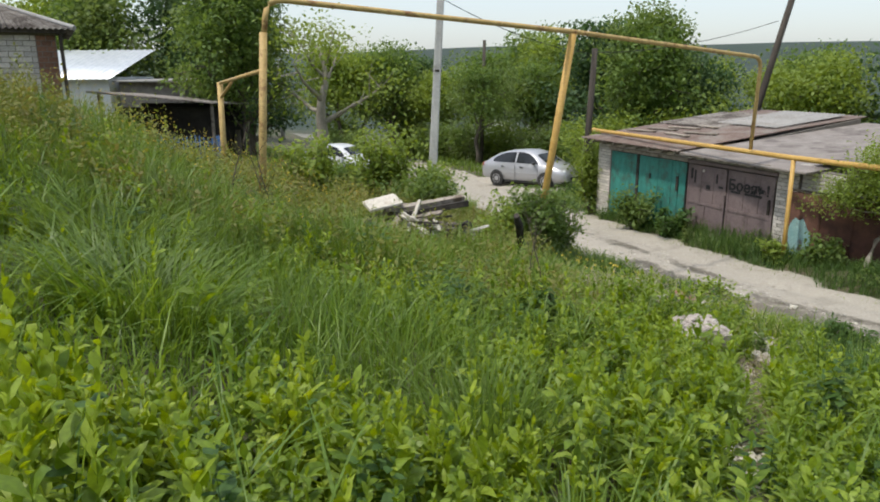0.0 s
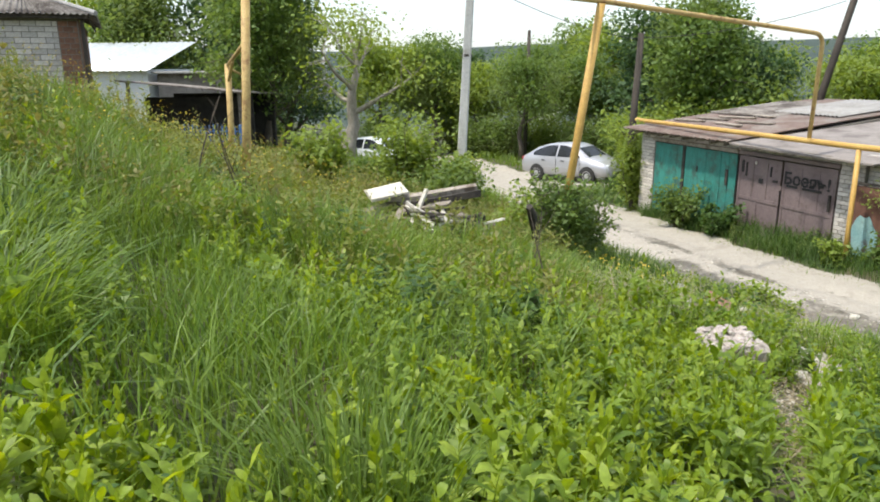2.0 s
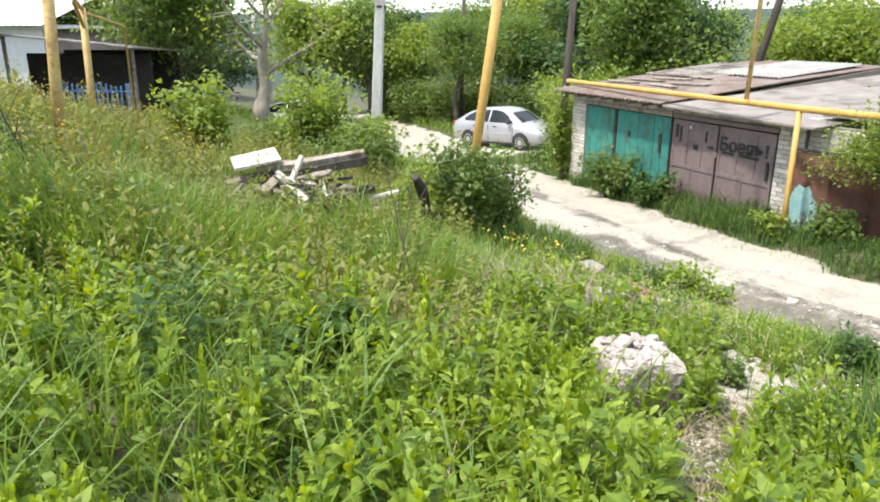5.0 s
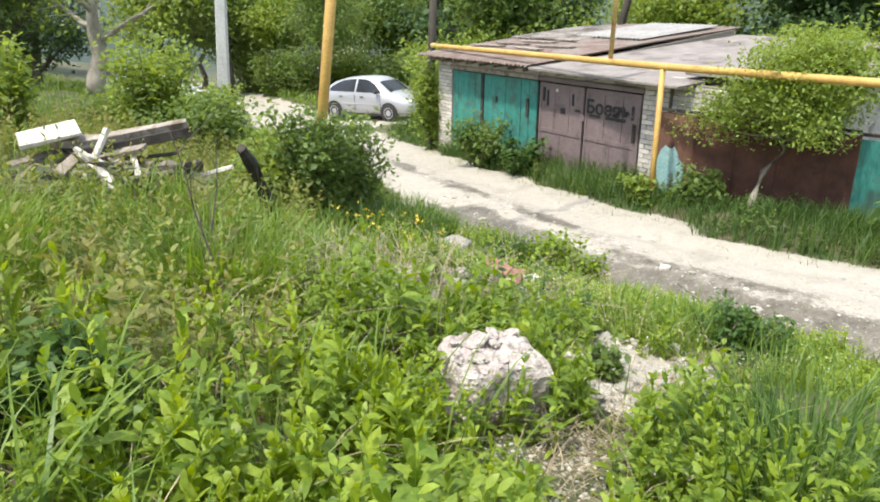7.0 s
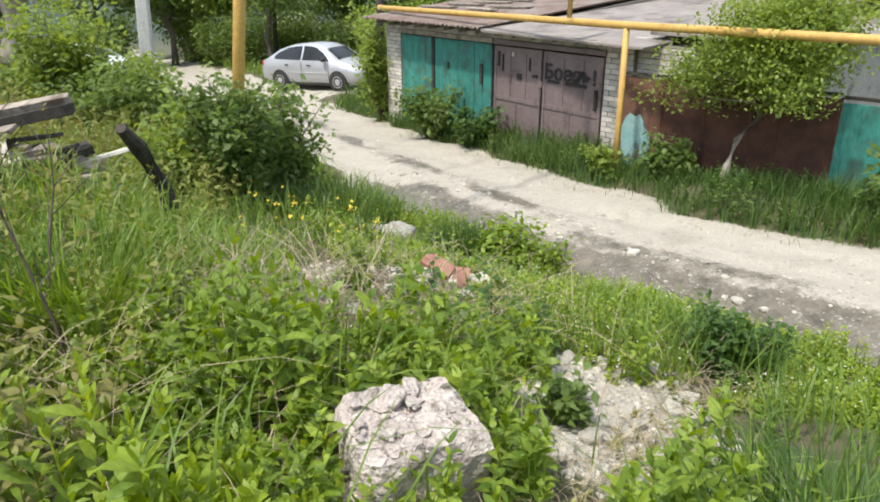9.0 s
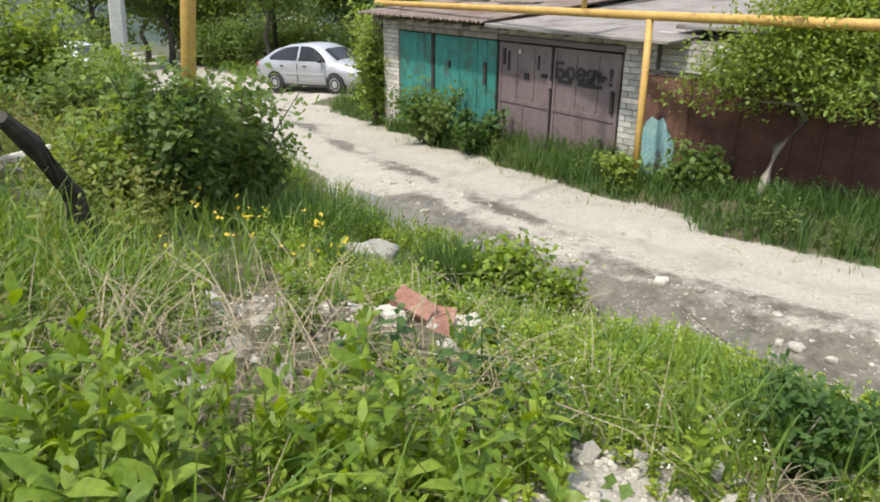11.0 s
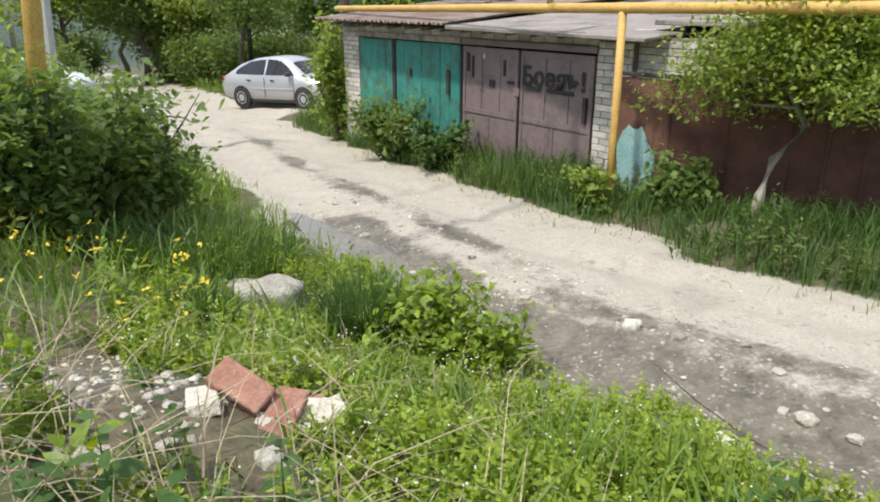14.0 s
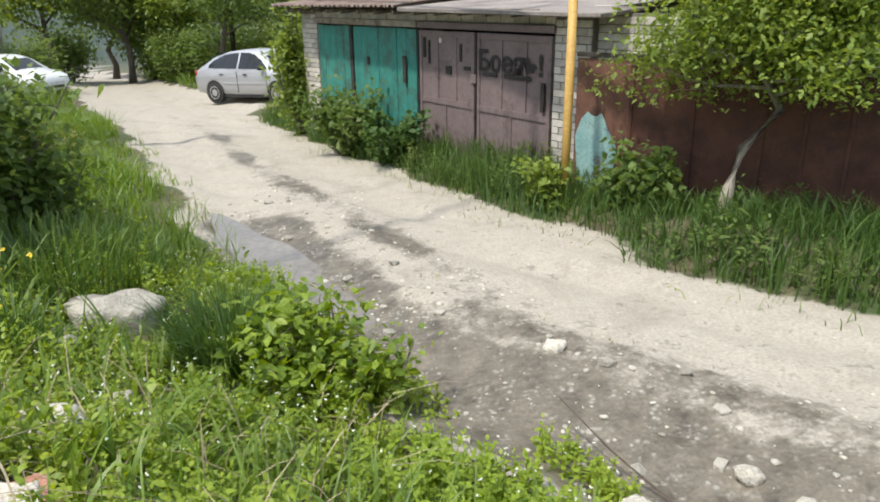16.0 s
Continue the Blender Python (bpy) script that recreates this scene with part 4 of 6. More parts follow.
bm.faces.new(rings[1])
part("shaft", bm, M_POLE, pole)
part("clamp", tube(bmesh.new(), [(0.23, 0.11, 4.25), (0.232, 0.112, 4.31)], 0.145, 10), M_BURNT, pole)


def dark_pole(x, y, top, r, lean, label, h0=None):
    z = gz(x, y)
    o = thing("timber_pole", pose(x, y, z), label, "utility pole")
    part("shaft", tube(bmesh.new(), [(0, 0, -0.3), (lean[0], lean[1], top - z)], [r, r * 0.72], 9), M_DARKWOOD, o, smooth=True)
    return o


dark_pole(9.35, 24.6, 6.5, 0.13, (2.5, 1.0), "leaning tarred timber pole behind the garages")
dark_pole(4.5, 25.6, 2.15, 0.14, (0.2, 0.1), "short dark timber pole beside the garage")
dark_pole(1.2, 41.0, 3.0, 0.12, (0.1, 0.0), "thin dark timber pole among trees")
far_pole = thing("street_lamp", pose(-15.2, 60.0, gz(-15.2, 60.0)), "distant grey concrete pole with a short lamp arm", "street lamp")
part("shaft", tube(bmesh.new(), [(0, 0, -0.5), (0, 0, 4.6 - gz(-15.2, 60.0))], [0.2, 0.14], 8), M_POLE, far_pole, smooth=True)
part("arm", block(-0.9, 0.9, -0.08, 0.08, 4.45 - gz(-15.2, 60.0), 4.6 - gz(-15.2, 60.0), 0.02), M_POLE, far_pole)
wire = thing("overhead_wire", pose(0, 0, 0), "thin dark power wire sagging between poles", "wire")
part("strand", tube(bmesh.new(), [Vector((4.69, 25.69, 1.95)).lerp(Vector((-0.55, 20.95, 3.4)), f) - Vector((0, 0, 1.0 * f * (1 - f))) for f in np.linspace(0, 1, 9)], 0.011, 5), M_PLASTIC, wire)
part("strand", tube(bmesh.new(), [Vector((4.69, 25.69, 2.0)).lerp(Vector((10.7, 25.13, 3.0)), f) - Vector((0, 0, 1.0 * f * (1 - f))) for f in np.linspace(0, 1, 9)], 0.011, 5), M_PLASTIC, wire)


# ---- cars ----
# along the car: x, sill height, belt height, top height, half width at the belt, half width at the top
CAR_LINES = ((-2.13, 0.44, 0.66, 0.74, 0.66, 0.58), (-2.08, 0.30, 0.88, 0.97, 0.77, 0.66), (-1.88, 0.27, 0.95, 1.05, 0.82, 0.63), (-1.35, 0.24, 0.96, 1.33, 0.84, 0.585),
             (-0.85, 0.21, 0.95, 1.455, 0.85, 0.57), (-0.2, 0.20, 0.93, 1.50, 0.85, 0.57), (0.25, 0.20, 0.92, 1.48, 0.85, 0.57), (0.60, 0.20, 0.92, 1.385, 0.85, 0.575),
             (1.22, 0.22, 0.92, 0.975, 0.85, 0.66), (1.65, 0.24, 0.86, 0.91, 0.83, 0.68), (2.0, 0.27, 0.74, 0.79, 0.77, 0.61), (2.15, 0.34, 0.58, 0.62, 0.64, 0.5))


def car_at(x):
    return [float(np.interp(x, [r[0] for r in CAR_LINES], [r[i] for r in CAR_LINES])) for i in range(1, 6)]


def car_side(x, z, proud=0.008):
    """The car's outer side between belt and roof edge."""
    lo, belt, top, w, wt = car_at(x)
    f = min(max((z - belt) / max(top - 0.04 - belt, 0.02), 0), 1)
    return w * 0.97 + (wt - w * 0.97) * f + proud


def car(x, y, yaw, paint, label, z=None, length=4.25):
    """Five-door liftback: painted shell, glass set on it, wheels in dark arches, lamps and trim. Local x ahead."""
    k = length / 4.25
    zg = (gz(x, y) if z is None else z)
    ca, sa = math.cos(radians(yaw)), math.sin(radians(yaw))
    slope = math.degrees(math.atan2(gz(x + ca, y + sa) - gz(x - ca, y - sa), 2))
    c = thing("parked_car", pose(x, y, zg, 0, 0, yaw) @ pose(0, 0, 0, 0, -slope, 0), label, "car")
    bm = bmesh.new()
    rings = []
    for bx, lo, belt, top, w, wt in CAR_LINES:
        mid = lo * 0.45 + belt * 0.55
        half = [(w * 0.86, lo), (w * 0.985, lo + 0.07), (w * 1.0, mid - 0.1), (w * 1.02, mid), (w * 0.97, belt), (wt, top - 0.04), (wt * 0.6, top)]
        prof = [(-a, b) for a, b in half] + [(0, top + 0.012)] + [(a, b) for a, b in half[::-1]]
        rings.append([bm.verts.new((bx * k, py, pz)) for py, pz in prof])
    for r0, r1 in zip(rings, rings[1:]):
        for j in range(len(r0)):
            bm.faces.new((r0[j], r0[(j + 1) % len(r0)], r1[(j + 1) % len(r0)], r1[j]))
    bm.faces.new(rings[0])
    bm.faces.new(rings[-1][::-1])
    part("body", bm, paint, c, smooth=True)

    def pane(name, rows, lab=""):
        bm = bmesh.new()
        vs = [[bm.verts.new(q) for q in r] for r in rows]
        for r0, r1 in zip(vs, vs[1:]):
            for j in range(len(r0) - 1):
                bm.faces.new((r0[j], r0[j + 1], r1[j + 1], r1[j]))
        part(name, bm, M_GLASS, c, lab)

    for s in (-1, 1):
        for xs, lows, tops in (((-1.62, -1.3, -0.95, -0.6, -0.30), (1.0, 0.99, 0.985, 0.98, 0.98), (1.03, 1.22, 1.36, 1.405, 1.42)), ((-0.23, 0.1, 0.32, 0.6, 0.86), (0.975, 0.97, 0.97, 0.97, 0.97), (1.425, 1.41, 1.36, 1.21, 1.0))):
            pane("side_window", [[(x_ * k, s * car_side(x_, a), a), (x_ * k, s * car_side(x_, b), b)] for x_, a, b in zip(xs, lows, tops)], "dark side glass")
        part("sill", block(-0.9 * k, 0.9 * k, s * 0.80 - 0.02, s * 0.80 + 0.02, 0.16, 0.23, 0.01), M_PLASTIC, c)
        part("side_mirror", rock_bm(0.07, 0.10, 0.065, 3, 0.05, 2), M_PLASTIC, c).location = (0.74 * k, s * 0.92, 1.0)
        part("side_moulding", block(-0.85 * k, 0.85 * k, s * 0.866 - 0.008, s * 0.866 + 0.012, 0.545, 0.585, 0.006), paint, c)
        for hx in (-0.98, -0.02):
            part("door_handle", block(hx * k, (hx + 0.15) * k, s * 0.862 - 0.012, s * 0.862 + 0.014, 0.80, 0.835, 0.006), M_PLASTIC, c)
        for gx_ in (-0.268, 0.88):
            part("door_gap", block(gx_ * k, (gx_ + 0.01) * k, s * 0.862 - 0.01, s * 0.862 + 0.008, 0.3, 0.9, 0.001), M_PLASTIC, c)
        part("tail_lamp", rock_bm(0.07, 0.09, 0.10, 5, 0.05, 2), M_LAMP_RED, c).location = (-2.03 * k, s * 0.70, 0.84)
        part("headlight", rock_bm(0.17, 0.14, 0.08, 5, 0.05, 2), M_LAMP_CLEAR, c).location = (1.93 * k, s * 0.60, 0.68)
        for wx in (-1.238, 1.238):
            part("wheel_arch", tube(bmesh.new(), [(wx * k, s * 0.70, 0.31), (wx * k, s * 0.874, 0.31)], 0.345, 24), M_PLASTIC, c)
            wheel = part("wheel", tube(bmesh.new(), [(wx * k, s * 0.70, 0.285), (wx * k, s * 0.72, 0.285), (wx * k, s * 0.87, 0.285), (wx * k, s * 0.885, 0.285)], [0.265, 0.29, 0.29, 0.265], 28), M_TYRE, c, "black tyre", True)
            part("rim", tube(bmesh.new(), [(wx * k, s * 0.86, 0.285), (wx * k, s * 0.889, 0.285), (wx * k, s * 0.880, 0.285), (wx * k, s * 0.897, 0.285)], [0.195, 0.195, 0.13, 0.05], 20), M_RIM, wheel)
            for j in range(6):
                a = j * math.pi / 3
                part("slot", tube(bmesh.new(), [(wx * k + 0.155 * math.cos(a), s * 0.884, 0.285 + 0.155 * math.sin(a)), (wx * k + 0.155 * math.cos(a), s * 0.892, 0.285 + 0.155 * math.sin(a))], 0.022, 7), M_TYRE, wheel)
    for name, x0, x1, lab in (("windscreen", 0.67, 1.17, "sloping windscreen"), ("rear_window", -1.80, -1.40, "sloping hatch glass")):
        rows = []
        for x_ in (x0, x1):
            lo, belt, top, w, wt = car_at(x_)
            rows.append([(x_ * k, q * wt, top + 0.014 - (0.032 if abs(q) > 0.7 else 0.0)) for q in (-0.9, -0.6, 0, 0.6, 0.9)])
        pane(name, rows, lab)
    part("bumper", block(2.03 * k, 2.17 * k, -0.62, 0.62, 0.27, 0.50, 0.04), paint, c)
    part("grille", block(2.12 * k, 2.18 * k, -0.36, 0.36, 0.34, 0.44, 0.01), M_PLASTIC, c)
    part("bumper", block(-2.17 * k, -2.03 * k, -0.68, 0.68, 0.30, 0.56, 0.05), paint, c)
    part("number_plate", block(2.181 * k, 2.19 * k, -0.26, 0.26, 0.455, 0.56, 0.003), M_LAMP_CLEAR, c)
    return c


car(3.08, 30.3, -40.0, M_CARPAINT, "silver five-door liftback parked beside the garages")
car(-6.2, 35.9, -28.0, M_CARWHITE, "pale saloon parked under trees beyond the bank", length=4.3)

# ---- concrete block and rubble ----
blk = thing("concrete_block", pose(2.57, 7.16, gz(2.57, 7.16) - 0.05, 2, 1, 12), "squat broken concrete pillar with crumbling pinkish top", "concrete block")
bm = bmesh.new()
rings, SEG = [], 56
for z in np.linspace(-0.12, 0.34, 13):
    rings.append([(z, 1.0 - (0.05 if z > 0.33 else 0) - 0.10 * max(0.0, 0.16 - z))] * SEG)
for f in (0.86, 0.7, 0.54, 0.38, 0.22, 0.08):
    rings.append([(0.35, f)] * SEG)
rows = []
for ring in rings:
    row = []
    for j, (z, f) in enumerate(ring):
        w = 2 * math.pi * j / SEG
        sq = (abs(math.cos(w)) ** 5 + abs(math.sin(w)) ** 5) ** (-1 / 5)
        q = Vector((0.255 * f * sq * math.cos(w), 0.24 * f * sq * math.sin(w), z))
        out = Vector((math.cos(w), math.sin(w), 0))
        if f < 0.9:  # broken top in steps and pits
            n0 = noise.noise(Vector((q.x * 7, q.y * 7, 1.7)))
            q.z += 0.026 * round(n0 * 2.2) / 1.6 + 0.016 * noise.noise(q * 22) + 0.012 * noise.noise(q * 55)
        else:
            q += out * (0.035 * noise.noise(q * 5 + Vector((3, 1, 4))) + 0.018 * noise.noise(q * 16) + 0.008 * noise.noise(q * 45))
            q.z += 0.012 * noise.noise(q * 20)
        row.append(bm.verts.new(q))
    rows.append(row)
for r0, r1 in zip(rows, rows[1:]):
    for j in range(SEG):
        bm.faces.new((r0[j], r0[(j + 1) % SEG], r1[(j + 1) % SEG], r1[j]))
bm.faces.new(rows[-1])
part("core", bm, M_CONC, blk)
random.seed(31)
for i in range(60):
    w, r = random.uniform(0, 6.283), 0.235 * math.sqrt(random.random())
    s = 0.007 + 0.022 * random.random() ** 2.2
    o = part("chip", rock_bm(s * 1.5, s, s * 0.6, i, 0.35, 1), M_CONC if i % 3 else M_STONE, blk)
    o.matrix_local = pose(r * math.cos(w), r * math.sin(w), 0.352 + s * 0.3, random.uniform(-25, 25), random.uniform(-25, 25), random.uniform(0, 360))
for x, y, z, a, b, c_, turn in ((-0.04, 0.12, 0.365, 0.07, 0.05, 0.022, 30), (0.06, 0.16, 0.365, 0.05, 0.035, 0.02, 80), (0.17, 0.14, 0.36, 0.045, 0.03, 0.018, 10), (-0.29, -0.14, 0.14, 0.10, 0.05, 0.045, 60), (-0.27, -0.24, 0.08, 0.07, 0.06, 0.06, 10)):
    part("chip", rock_bm(a, b, c_, int(turn), 0.3, 2), M_CONC, blk, "broken concrete lump").matrix_local = pose(x, y, z, 8, -12, turn)


def stones(n, x0, x1, y0, y1, lo, hi, label, material, group, keep=None, flat=0.55):
    kinds = [bm_mesh("stone", rock_bm(1, random.uniform(0.6, 0.95), flat, i + 11, 0.3, 1), material) for i in range(6)]
    k = 0
    while k < n:
        x, y = random.uniform(x0, x1), random.uniform(y0, y1)
        if keep and not keep(x, y):
            continue
        s = lo + (hi - lo) * random.random() ** 2.6
        o = new("stone", kinds[k % 6])
        o.matrix_world = pose(x, y, gz(x, y) + s * 0.15, random.uniform(-15, 15), random.uniform(-15, 15), random.uniform(0, 360)) @ Matrix.Scale(s, 4)
        tagged(o, label, "stone", group)
        k += 1


random.seed(5)
stones(110, 2.6, 7.8, 7.0, 17, 0.012, 0.065, "small pale limestone lying on the muddy road", M_STONE, "stones in the road gully", lambda x, y: 0.1 < road_side(x, y) < 1.5)
stones(35, -1, 8.5, 8, 27, 0.010, 0.04, "small pale stone on the limestone track", M_STONE, "stones on the road", lambda x, y: abs(road_side(x, y)) < 1.5)
stones(95, 3.2, 4.35, 7.05, 8.6, 0.015, 0.085, "pale limestone rubble among weeds", M_STONE, "rubble beside the gully")
stones(38, 1.8, 3.5, 9.0, 10.6, 0.02, 0.09, "dusty pale rubble in the weeds", M_STONE, "rubble by the brick pile")
for x, y, s, a in ((3.12, 12.2, 0.2, 20), (2.95, 11.6, 0.13, 70), (3.3, 10.55, 0.12, 10), (1.95, 10.2, 0.11, 30), (3.28, 6.4, 0.10, 0), (5.75, 11.6, 0.06, 40), (5.6, 10.15, 0.065, 15), (2.1, 8.9, 0.07, 0), (6.2, 10.3, 0.05, 0)):
    o = new("boulder", bm_mesh("boulder", rock_bm(s * 1.3, s, s * 0.75, int(x * 10), 0.25, 3), M_STONE, True))
    o.matrix_world = pose(x, y, gz(x, y) + s * 0.12, 0, 8, a)
    tagged(o, "white weathered limestone lump half sunk in weeds", "stone", "large stones on the bank")


def pebbles(n, keep, x0, x1, y0, y1, lo, hi, label):
    """A scatter of small faceted stones too many to count."""
    bm = bmesh.new()
    bmesh.ops.create_icosphere(bm, subdivisions=1, radius=1)
    v0 = np.array([tuple(v.co) for v in bm.verts]) * [1, 0.8, 0.5]
    f0 = np.array([[v.index for v in f.verts] for f in bm.faces])
    bm.free()
    x, y = RNG.uniform(x0, x1, n), RNG.uniform(y0, y1, n)
    k = keep(x, y)
    x, y = x[k], y[k]
    m = len(x)
    s = (lo + (hi - lo) * RNG.random(m) ** 3)[:, None, None]
    a = RNG.uniform(0, 6.283, m)
    v = np.tile(v0, (m, 1, 1)) * (1 + RNG.normal(0, 0.18, (m, len(v0), 1))) * s
    ca, sa = np.cos(a)[:, None], np.sin(a)[:, None]
    v = np.stack([v[..., 0] * ca - v[..., 1] * sa + x[:, None], v[..., 0] * sa + v[..., 1] * ca + y[:, None], v[..., 2] + ground_z(x, y)[:, None]], -1)
    f = f0[None] + (np.arange(m) * len(v0))[:, None, None]
    ob = new("gravel", mesh_from("gravel", v.reshape(-1, 3), f.reshape(-1, 3), M_STONE))
    tagged(ob, label, "gravel", kind="stuff")


pebbles(5200, lambda x, y: (np.abs(road_side(x, y) - 0.45) < 0.75) & (lumps(x, y, 2.7, 1) > -0.2), 2.5, 9.5, 7.0, 17, 0.006, 0.028, "loose pale gravel in the road's gully")
pebbles(2600, lambda x, y: np.abs(road_side(x, y)) < 1.45, -1, 10, 7.0, 27, 0.005, 0.022, "scattered gravel on the limestone track")
pebbles(2600, lambda x, y: np.hypot(x - 3.72, (y - 7.75) * 0.75) < 0.62, 3.0, 4.5, 6.9, 8.8, 0.008, 0.035, "pale crushed rubble beside the gully")
pebbles(700, lambda x, y: np.hypot(x - 2.5, y - 10.0) < 0.7, 1.7, 3.4, 9.2, 10.8, 0.008, 0.035, "grey ash and crumbled mortar by the bricks")
bpile = {}
for i, (dx, dy, dz, rx, ry, rz, m) in enumerate(((-0.16, 0.02, 0.12, 24, 22, -35, 0), (0.12, -0.10, 0.06, 10, -14, 70, 0), (0.34, -0.06, 0.07, 14, -6, 20, 1), (0.40, 0.16, 0.05, 4, 8, 120, 0), (0.22, 0.10, 0.05, 4, 6, 160, 1), (-0.42, -0.02, 0.04, 0, 14, 100, 1), (-0.30, 0.30, 0.03, 10, 4, 40, 0), (0.05, 0.85, 0.06, 9, 3, -20, 1), (0.16, 1.62, 0.05, 5, 0, 5, 1))):
    bx, by = 3.28 + 0.55 * dx, 9.78 + 0.75 * dy
    key = m
    if key not in bpile:
        bpile[key] = bm_mesh("brick", block(-0.125, 0.125, -0.06, 0.06, -0.033, 0.033, 0.006, 0.005), M_STONE if m else M_REDBRICK)
    o = new("brick", bpile[key])
    o.matrix_world = pose(bx, by, gz(bx, by) + dz - 0.03, rx, ry, rz)
    tagged(o, "pale mortar-covered brick on the rubble" if m else "broken red brick lying on the rubble", "brick", "dumped bricks")

# ---- timber heap ----
random.seed(9)
slab = new("dumped_board", bm_mesh("dumped_board", block(-0.31, 0.31, -0.26, 0.26, -0.025, 0.025, 0.008, 0.012), M_WHITEPANEL))
slab.matrix_world = pose(-1.38, 12.12, gz(-1.38, 12.12) + 0.46, 7, -9, 24)
tagged(slab, "dirty white fibre board lying on the timber heap", "board")
HEAP = (M_GREYWOOD, M_BURNT, M_WHITEPANEL)
HEAP_LABELS = ("weathered grey plank in the dumped heap", "charred timber in the dumped heap", "pale painted batten in the dumped heap")


def heap_piece(x, y, up, L, w, h, rx, ry, rz, kind, label=""):
    o = new("dumped_plank", bm_mesh("dumped_plank", block(-L / 2, L / 2, -w, w, -h, h, 0.005, 0.008), HEAP[kind]))
    o.matrix_world = pose(x, y, gz(x, y) + up, rx, ry, rz)
    tagged(o, label or HEAP_LABELS[kind], "plank", "dumped timber heap")


for i in range(58):  # low litter of short splintered pieces
    heap_piece(-0.6 + random.gauss(0, 0.42), 12.0 + random.gauss(0, 0.26), 0.04 + 0.0048 * i, random.uniform(0.18, 0.75), random.uniform(0.02, 0.06), random.uniform(0.01, 0.028),
               random.uniform(-30, 30), random.uniform(-28, 28), random.uniform(-80, 100), (0, 1, 0, 2, 0, 0, 1)[i % 7])
heap_piece(-0.55, 12.25, 0.56, 1.25, 0.075, 0.055, 10, -9, 8, 0, "thick weathered beam on top of the heap")
heap_piece(-0.50, 12.08, 0.48, 1.30, 0.06, 0.05, 0, -10, 4, 1, "thick charred beam on top of the heap")
for x, y, up, L, rx, ry, rz, kind in ((-0.75, 12.0, 0.30, 0.9, 18, -12, -15, 0), (-0.35, 11.9, 0.22, 0.85, 10, 10, 35, 0), (-0.9, 11.85, 0.22, 0.8, -14, 14, -40, 1), (-0.2, 12.1, 0.26, 0.7, 0, -16, -10, 1), (-0.55, 11.8, 0.16, 1.0, 6, 4, 12, 0), (-1.05, 11.95, 0.26, 0.7, 20, -20, 70, 0), (-0.4, 12.3, 0.36, 0.8, -10, 6, 60, 1)):
    heap_piece(x, y, up, L, 0.065, 0.022, rx, ry, rz, kind)
heap_piece(-0.95, 12.25, 0.40, 0.9, 0.10, 0.04, 15, 6, 25, 0)
for x, y, up, L, rx, ry, rz in ((-0.80, 11.78, 0.34, 0.62, 10, -52, 60), (-0.72, 11.66, 0.24, 0.70, 0, 30, -20), (-0.60, 11.72, 0.20, 0.6, 20, 34, 15), (-0.88, 11.70, 0.20, 0.5, 0, 16, 95), (-0.50, 11.62, 0.12, 0.55, 0, -8, 40), (-0.68, 11.55, 0.10, 0.5, 0, 10, -60), (-0.42, 11.80, 0.28, 0.45, 0, -25, 110)):
    heap_piece(x, y, up, L, 0.032, 0.02, rx, ry, rz, 2)
heap_piece(0.08, 12.25, 0.27, 0.95, 0.022, 0.02, 0, -10, 22, 2, "long pale batten sticking out of the heap")
heap_piece(-0.02, 12.05, 0.20, 0.8, 0.03, 0.02, 0, -6, 12, 0)
heap_piece(0.02, 12.18, 0.33, 0.4, 0.06, 0.05, 20, -14, 40, 1)
heap_piece(0.0, 12.05, 0.22, 0.34, 0.05, 0.05, 0, 25, 100, 1)
stub = thing("charred_stump", pose(1.03, 11.3, gz(1.03, 11.3) - 0.1), "black charred leaning post stump", "stump")
part("trunk", tube(bmesh.new(), [(0, 0, 0), (-0.02, -0.05, 0.5), (-0.1, -0.4, 0.95), (-0.16, -0.6, 1.15)], [0.09, 0.075, 0.07, 0.045], 8), M_BURNT, stub)

# ---- house, outbuildings, fence on the uphill side ----
hz = 0.1
house = thing("brick_house", pose(-11.55, 20.5, hz, 0, 0, 30), "pale brick house with brown quoins and corrugated roof", "house")
part("wall", block(-9, 0, 0.031, 0.3, -1.0, 2.42, 0.01), M_MORTAR, house)
part("wall", block(-0.3, -0.001, 0.301, 7, -1.0, 2.42, 0.01), M_BROWNBRICK, house)
part("eave_board", block(-9.2, 0.28, -0.3, -0.24, 2.38, 2.52, 0.01), M_DARKWOOD, house)
part("eave_board", block(0.24, 0.30, -0.239, 7.3, 2.38, 2.52, 0.01), M_DARKWOOD, house)
part("downpipe", tube(bmesh.new(), [(0.12, -0.1, -0.8), (0.12, -0.1, 2.4)], 0.05, 8), M_DARKWOOD, house)
v, f = corrugated(-9.6, 0.5, -0.42, 3.6, 2.50, 3.95, 0.15, 0.026)
hipx = 0.5 - (v[:, 1] + 0.42) * 0.95
v[:, 0] = np.minimum(v[:, 0], hipx)
part_np("roof", v, f, M_SLATE, house, "weathered grey corrugated roof", True)
v, f = corrugated(-0.42, 7.4, -0.5, 3.4, 2.50, 3.95, 0.15, 0.026)
lo, hi = -0.42 + (v[:, 1] + 0.5) * 1.02, 7.4 - (v[:, 1] + 0.5) * 1.0
v[:, 0] = np.clip(v[:, 0], lo, hi)
v = np.stack([-v[:, 1], v[:, 0], v[:, 2]], -1)
part_np("roof", v, f[:, ::-1], M_SLATE, house, "", True)
part("ridge_cap", tube(bmesh.new(), [(0.5, -0.42, 2.53), (-3.3, 3.6, 3.98)], 0.07, 8), M_PALEROOF, house)

